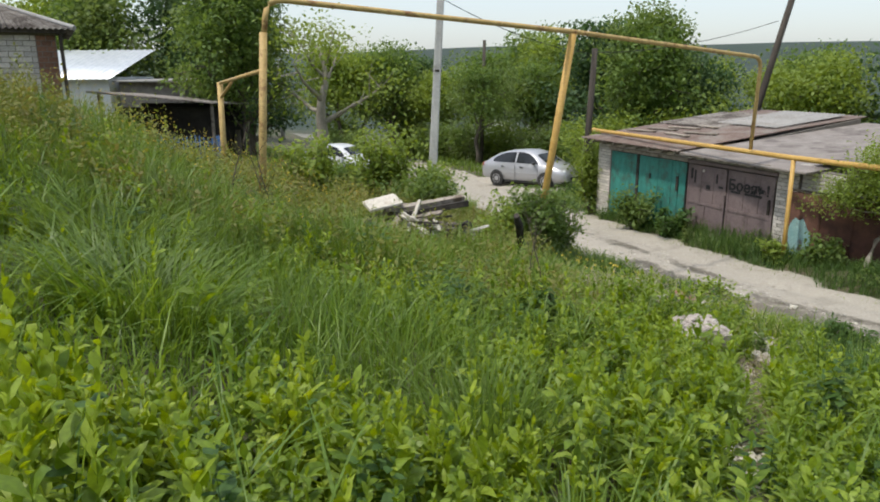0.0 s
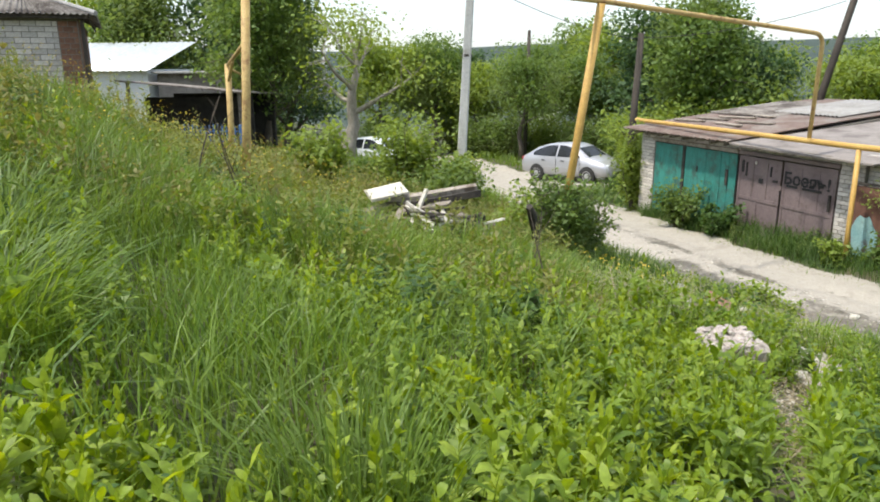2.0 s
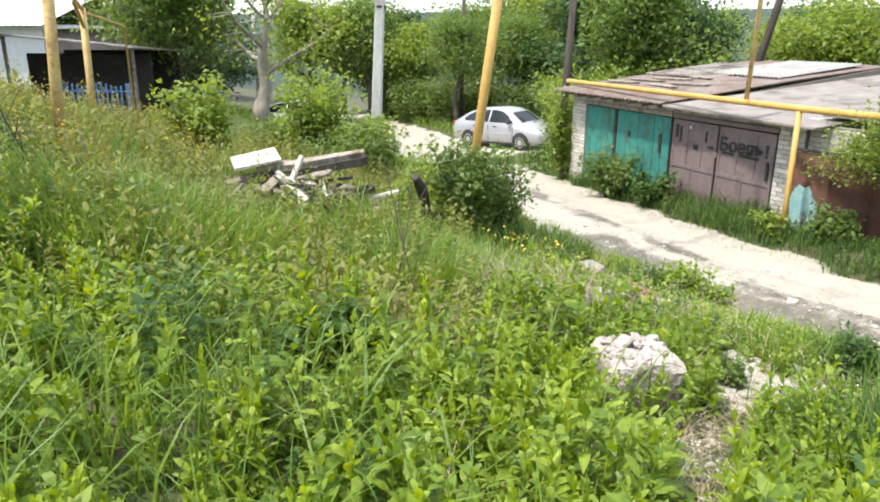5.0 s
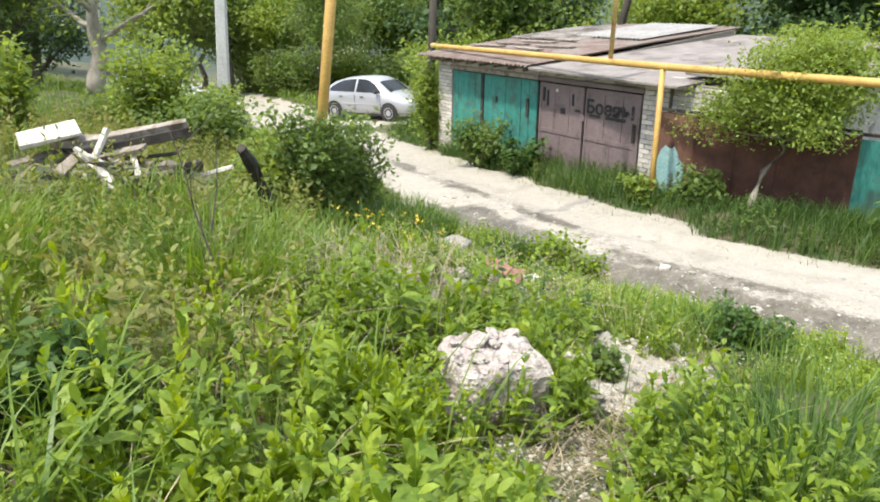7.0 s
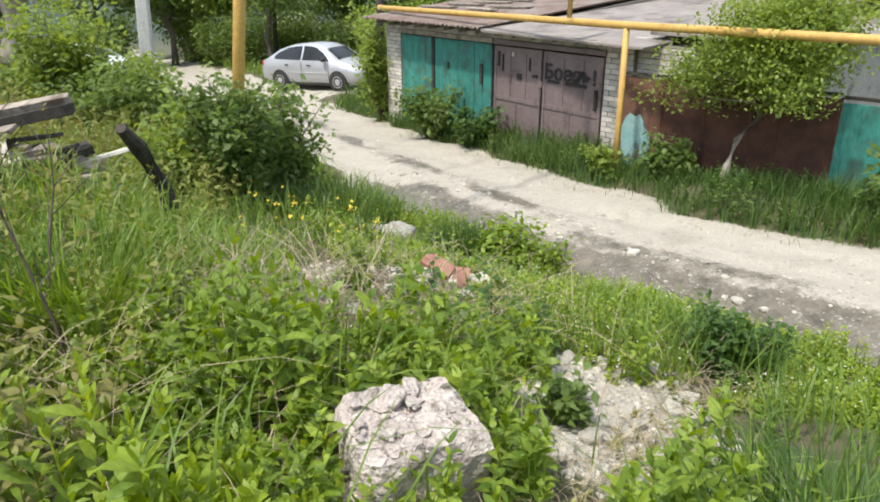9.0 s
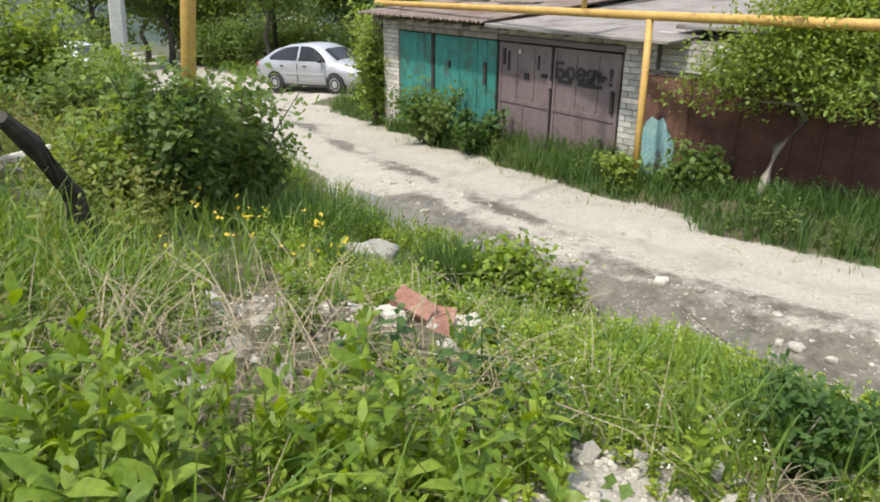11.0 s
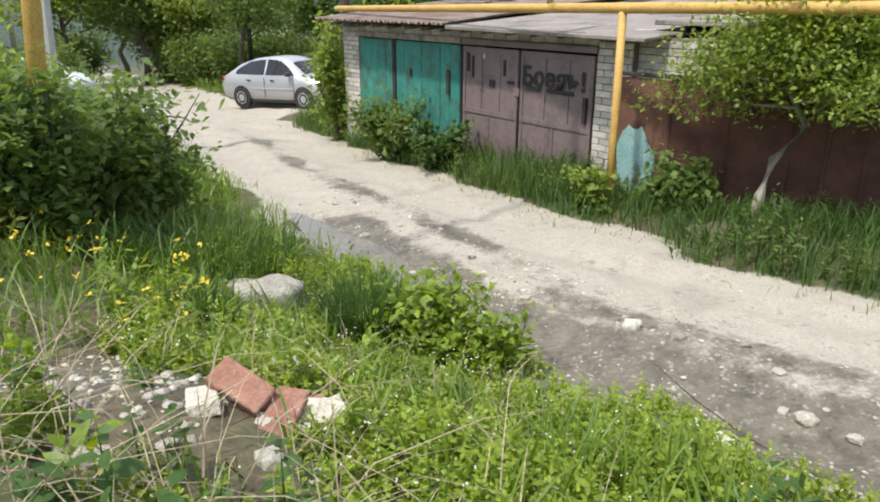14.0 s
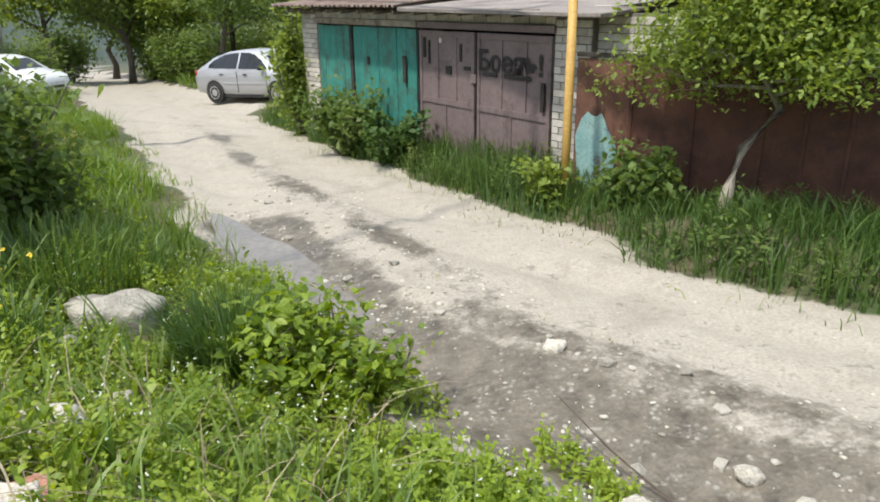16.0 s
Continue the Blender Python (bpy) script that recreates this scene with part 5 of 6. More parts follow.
out = thing("white_outbuilding", pose(-16.6, 33.5, -1.4), "white plastered building with a bright metal roof", "house")
part("wall", block(-9, 0, 0, 5, -2, 2.5, 0.02), M_PLASTER, out)
part("wall", block(0.3, 3.4, 0.3, 5, -2, 2.3, 0.02), M_FELT, out, "grey rendered side building")
v, f = corrugated(-9.4, 0.3, -0.5, 5, 2.45, 3.9, 0.3, 0.02)
part_np("roof", v, f, M_METALROOF, out, "bright grey metal roof", True)
part("roof", block(0.2, 3.7, -0.1, 5.2, 2.3, 2.4, 0.02), M_PALEROOF, out)
port = thing("dark_carport", pose(-10.6, 24.4, -1.4, 0, 0, 0), "open carport with a pale sheet roof, inner shade painted as dark walls", "shed")
part("roof", block(-2.2, 2.2, -0.3, 4, -0.03, 0.03, 0.01), M_FELT, port, "thin weathered sheet roof").matrix_local = pose(0, 0, 1.95, -3, 5, 0)
# two near-black walls paint in the shade under the open roof
part("shade_back_wall", block(-2, 2.0, 3.4, 3.6, -0.6, 1.6, 0.01), M_INNERSHADE, port)
part("shade_front_sheet", block(-2, 2.0, 1.2, 1.3, -0.6, 1.55, 0.01), M_INNERSHADE, port)
for px in (-1.9, 2.0):
    part("post", tube(bmesh.new(), [(px, 0, -0.8), (px, 0, 2.0 - px * 0.08)], 0.06, 7), M_GREYWOOD, port)
bfence = thing("picket_fence", pose(-9.3, 21.4, -0.2), "blue painted metal picket fence", "fence")
for i in range(14):
    x = i * 0.13
    part("picket", block(x - 0.022, x + 0.022, -0.01, 0.01, -1.6, -0.30 + 0.05 * math.sin(i * 0.9), 0.004), M_BLUE, bfence)
for z in (-0.5, -1.2):
    part("rail", block(-0.1, 1.8, 0.011, 0.04, z, z + 0.04, 0.004), M_BLUE, bfence)
part("panel", block(1.82, 1.98, -0.02, 0.02, -1.5, -0.28, 0.006), M_BLUE, bfence, "blue sheet post panel")

# ---- trees and bushes ----
tree("fruit_tree", "small fruit tree with light green leaves beside the fence", 8.03, 13.6, 2.85, 1.2, 0.062, 0.47, 28000, 0.037, L_LIGHT, M_PALEBARK, 22, (0.28, 0.04), 0.24, squash=0.34)
tree("walnut_tree", "pollarded pale-barked tree with sparse young leaves", -5.4, 26.5, 5.2, 3.0, 0.30, 0.35, 1900, 0.10, L_LIGHT, M_PALEBARK, 7, (0.05, 0), 0.5)
tree("chestnut_tree", "large dense dark green tree by the houses", -8.9, 28.0, 7.6, 3.0, 0.25, 0.22, 20000, 0.105, L_TREE, None, 16, (0, 0), 0.5, seed=3)
tree("spruce_tree", "tall dark green tree behind the walnut", -10.8, 36.0, 9.5, 2.6, 0.25, 0.12, 15000, 0.12, L_DARK, None, 18, (0, 0), 0.5, seed=5)
tree("garage_tree", "tall dense green tree behind the garages", 8.2, 31.5, 7.4, 2.9, 0.24, 0.25, 18000, 0.115, L_TREE, None, 15, (0, 0), 0.55, seed=1)
tree("roadside_tree", "green tree with a dark forked trunk beyond the road", 1.0, 40.0, 5.9, 2.4, 0.16, 0.36, 6500, 0.10, L_TREE, None, 10, (0.03, 0), 0.55, seed=2)

wood_a = tree("woodland_tree", "mid-green woodland tree with slender trunk", 4.5, 44.0, 5.8, 2.5, 0.15, 0.33, 9000, 0.12, L_TREE, None, 12, (0.02, 0), 0.6, "trees beyond the road", seed=11)
wood_b = tree("woodland_tree", "light green woodland tree with open crown", -1.6, 46.0, 5.6, 2.5, 0.14, 0.38, 7500, 0.12, L_LIGHT, None, 11, (-0.03, 0), 0.6, "trees beyond the road", seed=12)
wood_c = tree("woodland_tree", "dark green woodland tree", 10.5, 34.0, 6.0, 2.5, 0.16, 0.24, 9500, 0.12, L_DARK, None, 13, (0, 0), 0.55, "trees beyond the road", seed=13)
low_a = bush("woodland_bush", "light green bush at the wood's edge", 5.9, 29.5, 2.8, 1.9, 4200, 0.11, L_LIGHT, 11, "bushes beyond the road", clump=0.35)
low_b = bush("woodland_bush", "mid-green bush at the wood's edge", 0.2, 42.5, 2.3, 1.8, 3800, 0.11, L_TREE, 11, "bushes beyond the road", clump=0.35)
random.seed(21)


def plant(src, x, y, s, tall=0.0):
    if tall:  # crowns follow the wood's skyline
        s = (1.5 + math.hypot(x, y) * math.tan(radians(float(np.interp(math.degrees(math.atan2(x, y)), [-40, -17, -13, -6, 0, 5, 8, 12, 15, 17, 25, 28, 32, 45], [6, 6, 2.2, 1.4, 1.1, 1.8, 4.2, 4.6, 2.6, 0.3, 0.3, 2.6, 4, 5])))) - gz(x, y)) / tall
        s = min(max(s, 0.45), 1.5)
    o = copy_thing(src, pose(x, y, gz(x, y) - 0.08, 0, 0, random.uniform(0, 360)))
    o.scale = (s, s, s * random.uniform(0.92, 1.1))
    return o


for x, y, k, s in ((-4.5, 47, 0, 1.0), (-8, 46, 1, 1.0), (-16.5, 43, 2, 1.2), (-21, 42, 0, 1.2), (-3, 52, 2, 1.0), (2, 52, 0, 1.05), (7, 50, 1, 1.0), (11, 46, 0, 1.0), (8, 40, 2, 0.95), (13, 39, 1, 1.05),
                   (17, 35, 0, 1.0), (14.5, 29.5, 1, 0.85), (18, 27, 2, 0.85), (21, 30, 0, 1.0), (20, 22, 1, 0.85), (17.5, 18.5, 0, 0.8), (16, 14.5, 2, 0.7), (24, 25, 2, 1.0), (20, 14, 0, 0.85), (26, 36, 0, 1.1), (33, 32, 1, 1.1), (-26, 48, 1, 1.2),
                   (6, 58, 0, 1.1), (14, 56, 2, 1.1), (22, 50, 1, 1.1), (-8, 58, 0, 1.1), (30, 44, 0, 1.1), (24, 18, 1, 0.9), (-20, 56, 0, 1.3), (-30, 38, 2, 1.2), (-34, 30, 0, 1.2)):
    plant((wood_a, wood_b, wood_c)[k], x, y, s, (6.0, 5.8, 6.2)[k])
for x, y, k, s in ((7.5, 30.5, 0, 1.0), (9.5, 29.0, 0, 1.05), (12, 28.5, 0, 1.0), (14, 26, 1, 1.1), (16.2, 24, 0, 1.0), (16.5, 21, 1, 1.0), (14.5, 17.5, 0, 1.0), (14.3, 14.2, 1, 0.95), (15, 11.5, 0, 0.9), (-1.5, 44, 1, 0.9), (2.5, 41.5, 0, 0.8), (4.5, 40, 1, 0.9), (-3.5, 48, 0, 1.0), (-8.5, 50, 1, 1.1),
                   (6.5, 36, 1, 1.1), (-13.5, 40, 1, 1.0), (1.5, 47, 1, 1.2), (10.5, 31.5, 0, 1.2), (-16, 38, 1, 1.1), (19, 11, 1, 1.1), (-6.5, 38, 1, 0.9), (7, 44, 1, 1.2)):
    plant((low_a, low_b)[k], x, y, s)

bush("maple_bush", "bright green maple sapling on the bank", -2.3, 19.9, 2.3, 1.0, 4600, 0.085, L_LIGHT, 12, clump=0.26)
bush("maple_bush", "low dark green bush on the bank", -1.0, 18.4, 1.2, 1.1, 3600, 0.075, L_TREE, 10, clump=0.26)
bush("maple_bush", "leafy green bush before the concrete pole", -0.8, 19.4, 1.7, 0.8, 3600, 0.075, L_LIGHT, 11, clump=0.22)
bush("maple_bush", "low bright green bush beside the walnut tree", -3.9, 22.5, 0.7, 0.8, 1800, 0.085, L_TREE, 10, clump=0.26)
bush("maple_bush", "light green leafy sapling by the yellow post", -3.4, 15.5, 1.6, 0.6, 2200, 0.075, L_LIGHT, 8, clump=0.2)
bush("elder_bush", "dark green bush behind the leaning post", 1.65, 14.05, 1.65, 0.7, 5200, 0.058, L_TREE, 15, clump=0.2)
bush("elder_bush", "light green leafy bush at the leaning post's foot", 1.0, 13.55, 1.25, 0.5, 2600, 0.058, L_LIGHT, 10, clump=0.2)
bush("elder_bush", "green bush in front of the leaning post", 1.52, 12.8, 1.55, 0.46, 3800, 0.055, L_TREE, 13, clump=0.2)
bush("elder_bush", "small olive green bush beside the charred stump", 0.75, 12.9, 0.8, 0.45, 1500, 0.05, L_LIGHT, 9, clump=0.2)
bush("elder_bush", "low green sapling on the road's edge", 2.0, 14.4, 0.85, 0.45, 1700, 0.05, L_TREE, 10, clump=0.22)
bush("hop_vine", "leafy vine climbing the garage corner", 4.22, 22.45, 2.55, 0.36, 5200, 0.06, L_LIGHT, 13, clump=0.42)
bush("nettle_bush", "dark green nettles before the teal door", 4.9, 19.4, 1.25, 0.55, 2600, 0.065, L_TREE, 10, clump=0.2)
bush("nettle_bush", "dark green nettles before the mauve door", 5.55, 18.2, 0.85, 0.42, 1500, 0.065, L_WEED2, 8, clump=0.2)
bush("burdock_bush", "light green weeds at the yellow post's foot", 6.75, 14.9, 0.55, 0.28, 800, 0.05, L_LIGHT, 8, clump=0.2)
bush("burdock_bush", "broad-leaved weeds below the rusty fence", 7.55, 14.2, 0.65, 0.42, 1300, 0.06, L_TREE, 8, clump=0.2)
bush("burdock_bush", "dark weeds before the fence", 9.2, 11.6, 0.7, 0.6, 1300, 0.075, L_TREE, 8, clump=0.2)
bush("nettle_bush", "dark green clump beside the gully", 4.92, 8.5, 0.5, 0.34, 2400, 0.034, L_WEED2, 8, clump=0.17)
bush("nettle_bush", "dark leafy clump by the puddle", 4.2, 11.5, 0.48, 0.34, 1500, 0.042, L_WEED, 12, clump=0.34)
bush("nettle_bush", "green leafy clump beside the grass tuft", 4.5, 11.3, 0.36, 0.32, 1200, 0.04, L_WEED, 10, clump=0.3)
bush("nettle_bush", "small leafy weed growing on the rubble", 3.45, 7.75, 0.3, 0.14, 320, 0.04, L_TREE, 7, clump=0.35)
bush("nettle_bush", "dark green bushy weed on the bank", 0.78, 6.32, 0.5, 0.28, 1700, 0.036, L_WEED2, 9, clump=0.17)
lilac = bush("lilac_bush", "pale flowering bush beyond the road", 2.6, 43.5, 2.4, 1.7, 2600, 0.10, L_TREE, 10, clump=0.35)
part_np("blossom", *flecks(RNG.normal(0, 1, (700, 3)) * [0.9, 0.9, 0.5] + [0, 0, 1.6], 0.09), L_WHITE, lilac, "pale blossom")

# ---- weeds and grass ----
def leafy(x, y):
    """Where broad weeds crowd out the grass, 0 to 1."""
    near_path = np.exp(-((x - 1.5 - 0.28 * (y - 3)) / np.where(y < 2.2, 2.6, 1.55)) ** 2)
    return np.clip(0.17 + 0.83 * near_path + 0.28 * lumps(x, y, 1.5, 1.5), 0, 1) * (np.hypot(x + 1.2, y - 8.3) > 0.9) * np.clip((4.5 - x) / 1.0, 0, 1) * np.clip((y + 1.7) / 0.8, 0, 1)


x, y = scatter(15500, -7, 4.2, -1.6, 8.4, lambda x, y: on_bank(x, y, 0.9) & (RNG.random(len(x)) < 0.85 * leafy(x, y)) & (lumps(x, y, 4.6, 0.8) > -0.75))
stuff("leafy_weeds", weed_plants(x, y, 0.26, 0.60, 18, 0.125, 0.037, 0.8, 0.55), L_WEED, "bright green knee-high leafy weeds covering the bank", "weeds")
x, y = scatter(2500, -3.6, 3.4, 0.2, 7.4, lambda x, y: on_bank(x, y, 0.9) & (lumps(x, y, 2.1, 0.3) > 0.05) & (RNG.random(len(x)) < leafy(x, y)))
stuff("tall_leafy_weeds", weed_plants(x, y, 0.38, 0.66, 30, 0.115, 0.031, 0.95, 0.45), L_BRIGHT, "taller yellow-green leafy weeds in clumps on the bank", "weeds")
for cx0, cy0, n, lab in ((0.07, 2.6, 34, "dense yellow-green weed clump beside the path"), (-1.35, 2.15, 60, "large bright leafy weed clump on the bank"), (-0.75, 2.6, 34, "leafy weed clump on the bank"), (1.0, 3.6, 30, "leafy weed clump near the path"), (1.5, 5.6, 36, "tall leafy weed clump by the path"), (0.5, 4.4, 40, "tall leafy weed clump on the bank"), (1.9, 6.6, 26, "leafy weed clump before the block")):
    px, py = RNG.normal(cx0, 0.13 + 0.002 * n, n), RNG.normal(cy0, 0.13 + 0.002 * n, n)
    stuff("weed_clump", weed_plants(px, py, 0.42, 0.62, 30, 0.125, 0.036, 0.95, 0.5), L_BRIGHT, lab, "weeds")
x, y = scatter(900, 0.4, 2.9, 7.2, 10.6, lambda x, y: on_bank(x, y, 0.5) & (lumps(x, y, 2.3, 0.9) > -0.2))
stuff("leafy_weeds", weed_plants(x, y, 0.16, 0.42, 16, 0.10, 0.032, 0.75, 0.5), L_WEED, "scattered green weeds round the dry stalks", "weeds")
x, y = scatter(2600, -7, 4.0, 0.0, 10, lambda x, y: on_bank(x, y, 0.9) & (lumps(x, y, 1.0, 4.5) > 0.35))
stuff("nettle_patch", weed_plants(x, y, 0.25, 0.6, 16, 0.075, 0.042, 0.3, 0.4), L_WEED2, "dark green nettle-like weeds in patches", "weeds")
x, y = scatter(9000, -13, 1.5, 6.5, 20, lambda x, y: on_bank(x, y, 0.9) & (RNG.random(len(x)) < 0.8))
stuff("bank_herbs", weed_plants(x, y, 0.35, 0.8, 15, 0.09, 0.03, 0.6, 0.3), L_HERB, "dull olive herbs on the uphill bank", "weeds")
stuff("near_grass", grass(78000, (-7, 5.0, -1.6, 10.5), lambda x, y: on_bank(x, y, 0.2) & ((x < 2.6) | (y < 6.6) | (RNG.random(len(x)) < 0.3)) & (RNG.random(len(x)) < 1.02 - 0.85 * leafy(x, y)), 0.22, 0.66, 0.010, 0.48), L_GRASS, "long green meadow grass on the bank", "grass")
stuff("outer_grass", grass(120000, (-16, 16, -9, 9), lambda x, y: (road_side(x, y) > ROAD_HALF + 0.3) & ((x > 3.7) | (y < -0.8) | (x < -6.2)) & clear_of(x, y) & (RNG.random(len(x)) < 0.6 + 0.3 * lumps(x, y, 0.8, 2)), 0.2, 0.55, 0.016), L_GRASS, "rough meadow grass around the path", "grass")
x, y = scatter(6500, -14, 13, -8, 8, lambda x, y: (road_side(x, y) > ROAD_HALF + 0.5) & ((x > 4.0) | (y < -1.0) | (x < -6.4)) & clear_of(x, y) & (lumps(x, y, 1.1, 1) > -0.1))
stuff("outer_weeds", weed_plants(x, y, 0.25, 0.55, 13, 0.12, 0.038, 0.75, 0.5), L_WEED, "leafy green weeds around the path", "weeds")
stuff("far_grass", grass(66000, (-14, 6, 9.5, 27), lambda x, y: on_bank(x, y, 0.4) & ((x > -1.5) | (RNG.random(len(x)) < 0.4)), 0.2, 0.6, 0.016), L_GRASS, "long meadow grass farther along the bank", "grass")
stuff("verge_grass", grass(150000, (1, 15, 8, 27), lambda x, y: (road_side(x, y) < -ROAD_HALF - 0.26 - 0.15 * lumps(x, y, 2.1, 1) - 0.3 * RNG.random(len(x)) ** 3) & (road_side(x, y) > -ROAD_HALF - 3.6) & (np.hypot(x - 2.7, y - 29.2) > 3.3), 0.24, 0.66, 0.012, 0.5), L_GRASS2, "lush dark grass along the garages", "grass")
stuff("wood_edge_grass", grass(40000, (-22, 22, 26, 52), lambda x, y: (np.abs(road_side(x, y)) > ROAD_HALF + 0.9) & (np.hypot(x - 2.6, y - 29.6) > 3.3), 0.25, 0.7, 0.04), L_GRASS, "rough grass at the wood's edge", "grass")
for cx0, cy0, r, n, h, lab in ((3.85, 11.75, 0.30, 800, 0.46, "lush grass tuft at the puddle's edge"), (4.9, 8.6, 0.3, 260, 0.5, "grass blades in the dark clump by the gully"), (2.6, 12.9, 0.7, 900, 0.42, "grass on the road's edge"), (4.1, 6.7, 0.3, 260, 0.66, "tall coarse grass clump beside the rubble"), (3.7, 6.15, 0.4, 360, 0.6, "tall coarse grass clump on the bank"), (2.85, 11.5, 0.16, 160, 0.42, "grass tuft by the white stone"), (0.15, 3.3, 0.28, 420, 0.62, "dense grass clump on the bank"), (-1.2, 8.3, 1.1, 1500, 0.7, "tall bright grass sward on the bank"), (-3.0, 7.0, 0.9, 420, 0.75, "tall arching grass on the bank"), (-2.05, 4.2, 0.5, 700, 0.7, "dense arching grass clump on the bank"), (-2.9, 5.6, 0.5, 420, 0.8, "tall arching grass clump uphill"), (0.45, 2.15, 0.13, 240, 0.5, "bright grass clump beside the path"), (0.9, 8.8, 0.5, 900, 0.65, "tall grass clump below the timber heap")):
    a, q = RNG.uniform(0, 6.283, n), r * np.sqrt(RNG.random(n))
    px, py = cx0 + q * np.cos(a), cy0 + q * np.sin(a)
    p = np.stack([px, py, ground_z(px, py) - 0.02], -1)
    stuff("grass_tuft", blade_rows(p, a + RNG.normal(0, 0.5, n), h * RNG.uniform(0.5, 1.15, n), 0.011 * RNG.uniform(0.6, 1.5, n), np.abs(RNG.normal(0.85 if "arching" in lab else 0.45, 0.25, n))), L_GRASS if cx0 < 1.2 else L_GRASS2, lab, "grass")
x, y = scatter(2600, -4.5, 2.6, 1.0, 9.0, lambda x, y: on_bank(x, y, 0.6) & (lumps(x, y, 1.3, 6) > 0.1) & (RNG.random(len(x)) < 1.1 - 0.8 * leafy(x, y)))
m = len(x)
stuff("arching_grass", blade_rows(np.stack([x, y, ground_z(x, y) - 0.02], -1), RNG.normal(0.4, 1.2, m), RNG.uniform(0.4, 0.75, m), RNG.uniform(0.010, 0.018, m), np.abs(RNG.normal(0.85, 0.25, m))), L_GRASS, "broad arching grass blades over the weeds", "grass")
x, y = scatter(9000, 1, 14, 9, 26, lambda x, y: (road_side(x, y) < -ROAD_HALF - 0.35) & (road_side(x, y) > -ROAD_HALF - 2.4) & (lumps(x, y, 1.6, 2) > 0.1))
stuff("verge_weeds", weed_plants(x, y, 0.22, 0.5, 14, 0.085, 0.03, 0.6, 0.4), L_TREE, "mixed green weeds in the verge grass", "weeds")
# low mat of small herbs with white flowers by the gully
x, y = scatter(11000, 2.4, 6.2, 7.8, 13.5, lambda x, y: on_bank(x, y, -0.12 + 0.3 * lumps(x, y, 2.6, 0.7)) & (RNG.random(len(x)) < 0.85 + 0.35 * lumps(x, y, 2.9, 1.1)))
stuff("low_herbs", weed_plants(x, y, 0.06, 0.24, 13, 0.042, 0.02, 0.5, 0.3), L_BRIGHT, "low bright green herbs at the road's edge", "weeds")
k = RNG.random(len(x)) < 0.2
stuff("white_flowers", flecks(np.stack([x[k], y[k], ground_z(x[k], y[k]) + RNG.uniform(0.1, 0.2, k.sum())], -1), 0.010), L_WHITE, "tiny white flowers among low herbs", "flowers")
x, y = scatter(46, 1.6, 2.9, 10.5, 12.4, lambda x, y: x > 0)
stuff("yellow_flowers", flecks(np.stack([x, y, ground_z(x, y) + RNG.uniform(0.25, 0.42, len(x))], -1), 0.028), L_YELLOW, "yellow celandine flowers on the bank", "flowers")
x, y = scatter(2600, -10, -1.6, 7, 16, lambda x, y: lumps(x, y, 1.2, 2) > -0.1)
stuff("yellow_flowers", flecks(np.stack([x, y, ground_z(x, y) + RNG.uniform(0.4, 0.85, len(x))], -1), 0.017), L_YELLOW, "small yellow flower heads on the uphill bank", "flowers")
x, y = scatter(1500, 2.2, 6.0, 8.4, 15.5, lambda x, y: on_bank(x, y, 0.0) & (lumps(x, y, 2.0, 3.1) > 0.15))
stuff("bank_weeds", weed_plants(x, y, 0.16, 0.42, 15, 0.075, 0.026, 0.7, 0.45), L_WEED, "leafy green weeds standing in the low herbs", "weeds")
stuff("edge_grass", grass(14000, (-1, 6.5, 8.5, 22), lambda x, y: (road_side(x, y) > ROAD_HALF - 0.1 + 0.22 * lumps(x, y, 2.7, 1.6)) & (road_side(x, y) < ROAD_HALF + 1.3) & clear_of(x, y), 0.12, 0.42, 0.009), L_GRASS, "uneven grass along the road's edge", "grass")
# dry straw heap and dead stalks
n = 620
px, py = np.concatenate([RNG.normal(2.0, 0.45, 360), RNG.normal(3.0, 0.35, 160), RNG.normal(1.4, 0.3, 100)]), np.concatenate([RNG.normal(9.0, 0.35, 360), RNG.normal(8.9, 0.3, 160), RNG.normal(7.6, 0.4, 100)])
p = np.stack([px, py, ground_z(px, py) + RNG.uniform(0.0, 0.14, n)], -1)
stuff("dry_straw", blade_rows(p, RNG.uniform(0, 6.283, n), RNG.uniform(0.15, 0.6, n), RNG.uniform(0.003, 0.008, n), np.abs(RNG.normal(1.6, 0.5, n))), M_STRAW, "heap of dry bleached straw and stalks", "straw")
n = 1500
px, py = scatter(n, 0.5, 4.6, 5.0, 11, lambda x, y: on_bank(x, y, 0.1))
n = len(px)
p = np.stack([px, py, ground_z(px, py) + RNG.uniform(0.0, 0.08, n)], -1)
stuff("dead_stalks", blade_rows(p, RNG.uniform(0, 6.283, n), RNG.uniform(0.1, 0.4, n), np.full(n, 0.006), np.abs(RNG.normal(1.1, 0.4, n))), M_STRAW, "scattered dry grass stalks", "straw")


n = 900
py = RNG.uniform(4.6, 8.3, n)
px = np.interp(py, [3.44, 4.43, 5.2, 6.45, 6.9, 8.0, 9.0], [1.57, 2.08, 2.35, 2.83, 3.18, 4.4, 5.4]) + RNG.normal(-0.05, 0.22, n)
stuff("dry_litter", blade_rows(np.stack([px, py, ground_z(px, py) + RNG.uniform(0.0, 0.025, n)], -1), RNG.uniform(0, 6.283, n), RNG.uniform(0.05, 0.2, n), RNG.uniform(0.003, 0.007, n), np.abs(RNG.normal(2.2, 0.5, n))), M_STRAW, "dry trodden stalks on bare soil", "straw")
x, y = scatter(1500, 2.0, 4.6, 4.9, 8.3, lambda x, y: np.abs(x - np.interp(y, [5.2, 6.45, 6.9, 8.0, 9.0], [2.35, 2.83, 3.18, 4.4, 5.4])) < 0.3)
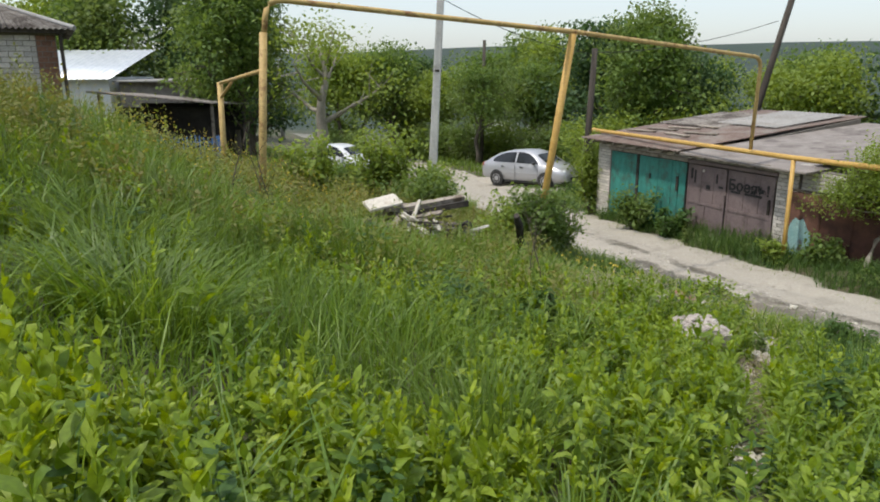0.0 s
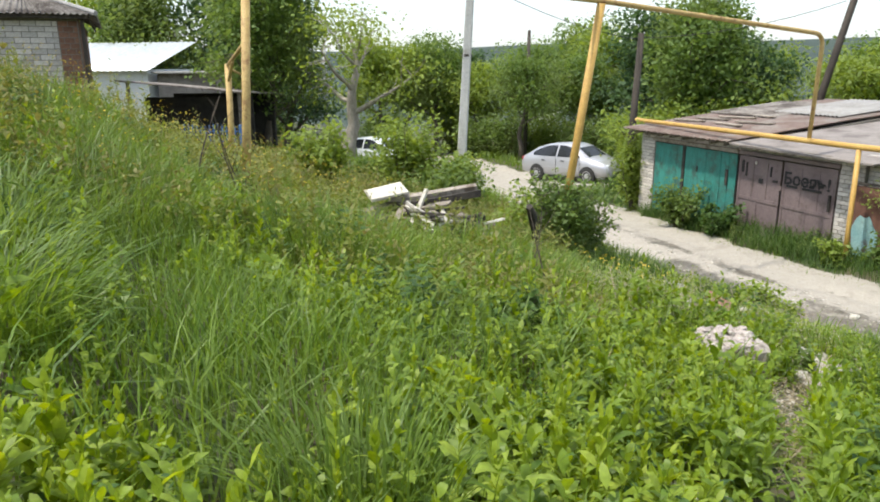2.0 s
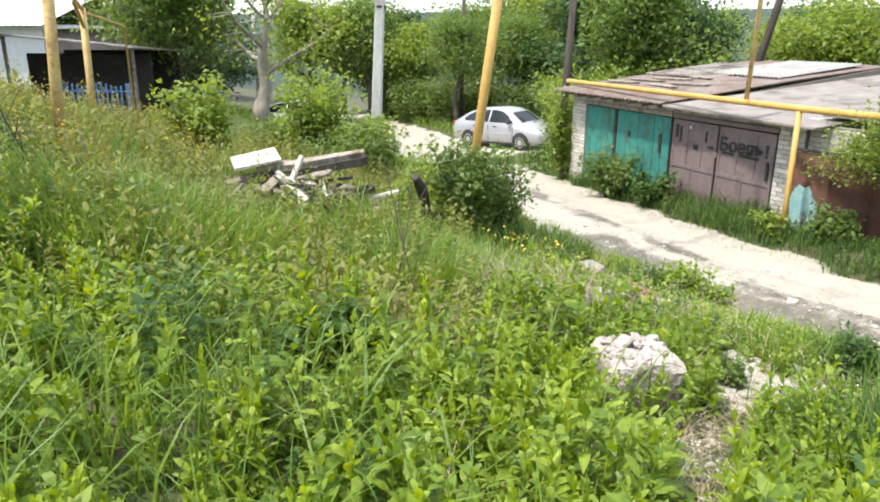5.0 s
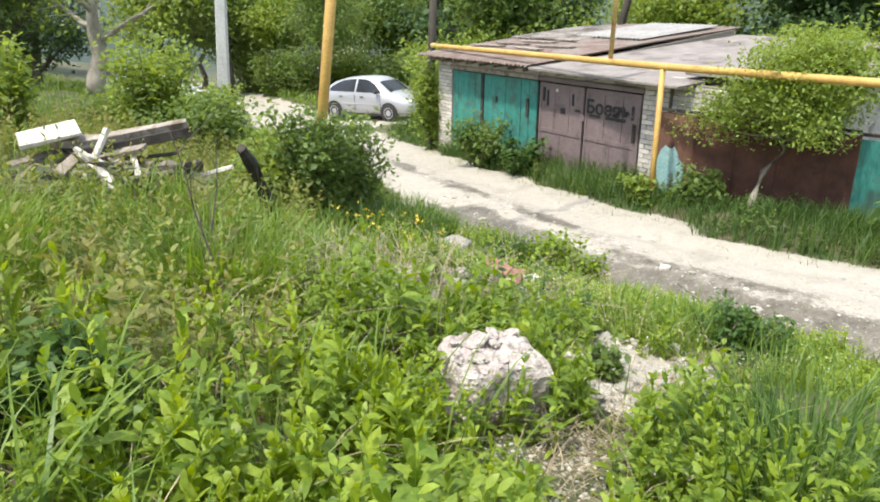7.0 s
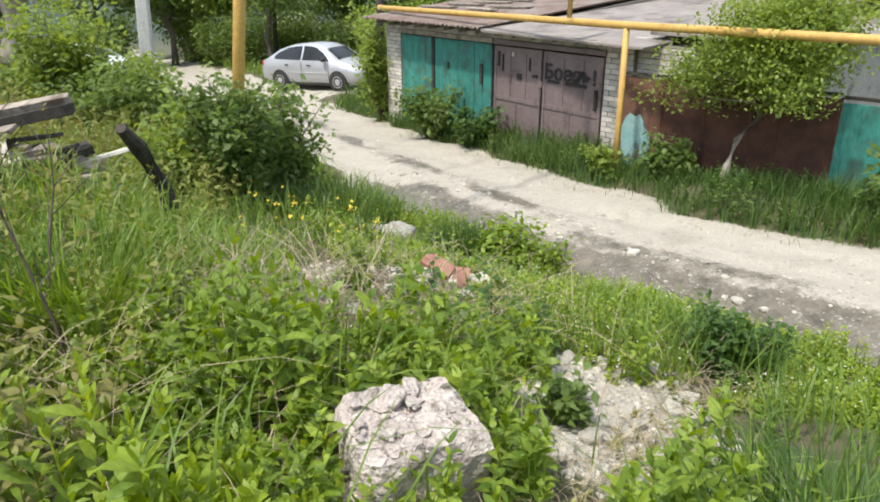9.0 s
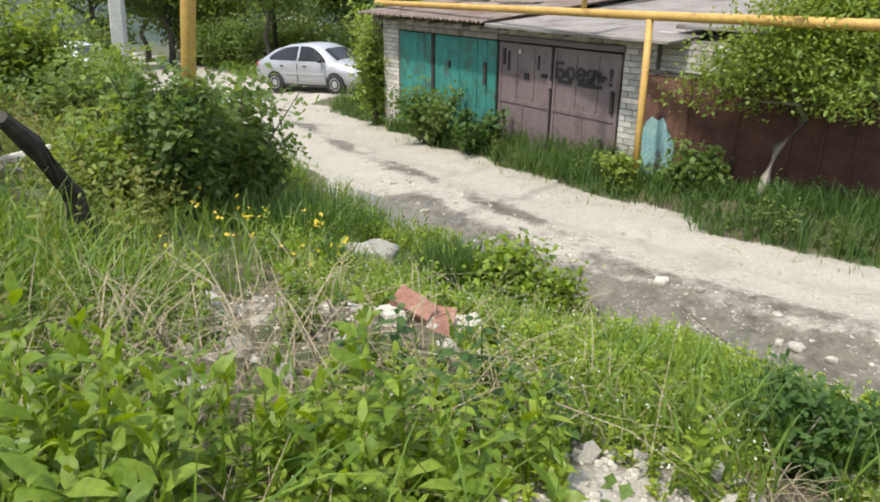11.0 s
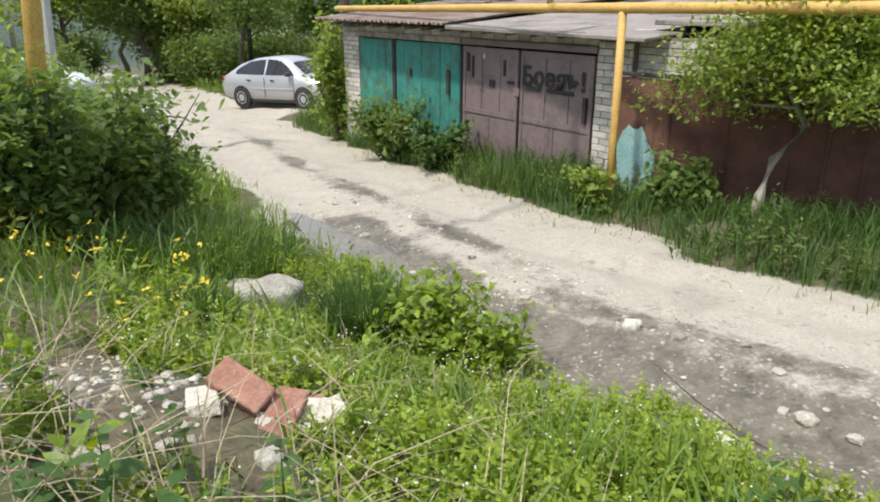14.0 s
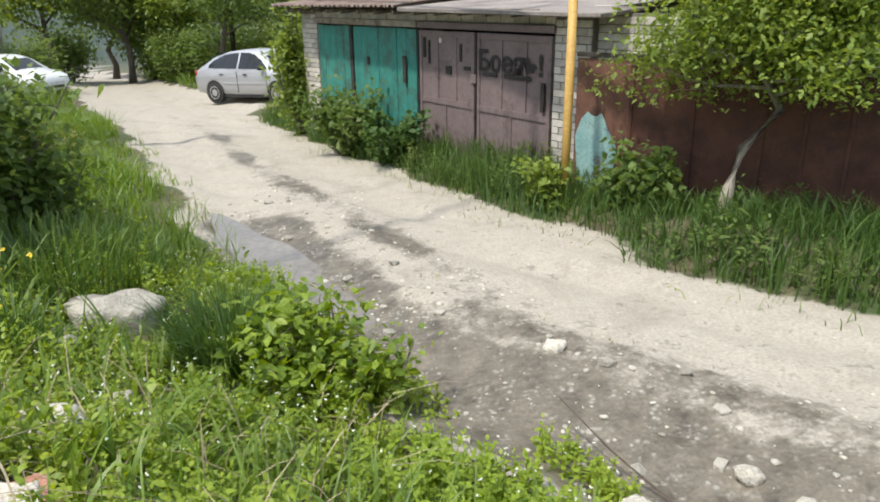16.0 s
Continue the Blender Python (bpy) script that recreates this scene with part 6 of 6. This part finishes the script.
stuff("low_herbs", weed_plants(x[:420], y[:420], 0.04, 0.13, 8, 0.04, 0.017, 0.3, 0.3), L_HERB, "small flattened herbs on the trodden line", "weeds")
pebbles(1500, lambda x, y: np.hypot(x - 1.52, y - 4.0) < 0.45, 1.0, 2.0, 3.5, 4.6, 0.006, 0.035, "crumbled stones on a bare spot")
pebbles(1200, lambda x, y: np.hypot(x - 2.85, y - 6.4) < 0.5, 2.3, 3.4, 5.9, 7.0, 0.005, 0.022, "crumbled soil and stones beside the block")


def dead_stem(x, y, h, label, seed, mat_, r=0.012):
    random.seed(seed)
    o = thing("dead_stem", pose(x, y, gz(x, y) - 0.05), label, "dead plant")
    line = limb_line(Vector((0, 0, 0)), Vector((random.uniform(-0.3, 0.3), random.uniform(-0.3, 0.3), 1)), h, 0.12, 8, 0.1)
    part("stem", tube(bmesh.new(), line, [r * (1 - 0.75 * i / 8) for i in range(9)], 5), mat_, o)
    for j in range(2, 8):
        part("twig", tube(bmesh.new(), limb_line(line[j], Vector((random.uniform(-1, 1), random.uniform(-1, 1), 0.8)), h * 0.28, 0.15, 4, 0.1), [r * 0.4, r * 0.3, r * 0.25, r * 0.2, r * 0.1], 3, False), mat_, o)
    return o


dead_stem(1.08, 8.15, 1.4, "thin dark dead stem standing in weeds", 1, M_TWIG)
dead_stem(0.8, 8.6, 1.2, "dark dead twiggy stem in weeds", 2, M_TWIG)
dead_stem(-2.2, 8.4, 1.3, "brown dead dock stalk on the bank", 3, M_TWIG, 0.014)
dead_stem(-2.5, 9.2, 1.2, "brown dead weed stalk on the bank", 4, M_TWIG, 0.014)
dead_stem(-3.0, 8.8, 1.2, "brown dead weed stalk by the yellow post", 6, M_TWIG, 0.014)
dead_stem(2.1, 9.0, 0.5, "bleached dry stalk on the straw heap", 7, M_STRAW, 0.011)
dead_stem(2.45, 8.9, 0.45, "bleached dry forked stalk", 8, M_STRAW, 0.011)
dead_stem(-1.95, 2.6, 1.5, "bare grey-brown twig beside the start", 9, M_TWIG, 0.012)
fallen = thing("fallen_branch", pose(5.75, 10.35, gz(5.75, 10.35)), "thin dead branch lying in the gully", "branch")
part("stem", tube(bmesh.new(), [(-0.25, 0.5, 0.22), (-0.1, 0.2, 0.1), (0.05, -0.1, 0.03), (0.15, -0.3, 0.02)], [0.003, 0.005, 0.006, 0.004], 5), M_TWIG, fallen)
part("twig", tube(bmesh.new(), [(0.05, -0.1, 0.03), (-0.2, -0.2, 0.04), (-0.4, -0.22, 0.02)], [0.005, 0.004, 0.002], 5), M_TWIG, fallen)

stuff("strip_grass", grass(5200, (-1, 7, 11.5, 26), lambda x, y: (np.abs(road_side(x, y) + 0.08 + 0.08 * np.sin(y * 0.9)) < 0.17) & (lumps(x, y, 1.9, 0.6) > 0.5), 0.03, 0.11, 0.009, 0.7), L_HERB, "short grass tufts on the strip between the ruts", "grass")
pebbles(1700, lambda x, y: (np.abs(road_side(x, y) - 0.1) < 0.42) & (lumps(x, y, 3.3, 2) > -0.1), 1.5, 9.5, 7.5, 19, 0.012, 0.045, "crumbled clods of limestone between the ruts")

stuff("verge_edge_grass", grass(16000, (1, 13, 8, 27), lambda x, y: (road_side(x, y) < -ROAD_HALF + 0.05 + 0.2 * lumps(x, y, 3.4, 1.9)) & (road_side(x, y) > -ROAD_HALF - 0.6) & (np.hypot(x - 2.7, y - 29.2) > 3.3), 0.05, 0.26, 0.008, 0.7), L_GRASS, "short grass creeping onto the road's edge", "grass")
x, y = scatter(900, -0.5, 3.2, -0.4, 6.2, lambda x, y: np.abs(x - np.interp(y, [-0.5, 0.9, 2.0, 3.44, 4.43, 5.2, 6.45], [-0.25, 0.47, 1.1, 1.57, 2.08, 2.35, 2.83])) < 0.2)
stuff("leafy_weeds", weed_plants(x, y, 0.10, 0.26, 12, 0.085, 0.03, 0.6, 0.5), L_WEED, "low green weeds on the trodden line", "weeds")

# ---- puddle ----
bm = bmesh.new()
ring = []
for i in range(40):
    w = i * math.pi / 20
    r = 1 + 0.22 * math.sin(3 * w + 1) + 0.12 * math.sin(7 * w)
    a, b = 1.75 * r * math.cos(w), 0.42 * r * math.sin(w)
    ring.append((4.12 - 0.42 * a + 0.9 * b, 13.6 + 0.9 * a + 0.42 * b))
zp = gz(4.12, 13.6) + 0.06
bm.faces.new([bm.verts.new((px, py, 0)) for px, py in ring])
puddle = new("puddle", bm_mesh("puddle", bm, M_WATER))
puddle.location.z = zp
tagged(puddle, "shallow muddy puddle in the road's gully", "puddle", kind="structure")

# ---- brickwork ----
brick_run(garage, 0.0, 0.60, G_FOOT, -0.74, M_BRICK, 0.03)
brick_run(garage, 0.62, 6.72, G_HEAD + 0.10, -0.72, M_BRICK, 0.03, high=0.11, length=0.27)
brick_run(garage, 6.73, 7.29, G_FOOT, -0.74, M_BRICK, 0.03)
brick_run(garage, 7.30, 8.34, -1.6, -0.72, M_BRICK, 0.12)
brick_run(shed, 8.4, 9.88, -1.6, -0.85, M_BRICK, 0.55, high=0.13, length=0.30)
brick_run(house, -5.2, -0.52, 0.4, 2.36, M_BRICK, 0.03, high=0.15, length=0.38, gap=0.02)
brick_run(house, -0.5, -0.02, 0.4, 2.36, M_BROWNBRICK, 0.028, high=0.15, length=0.26, gap=0.02)
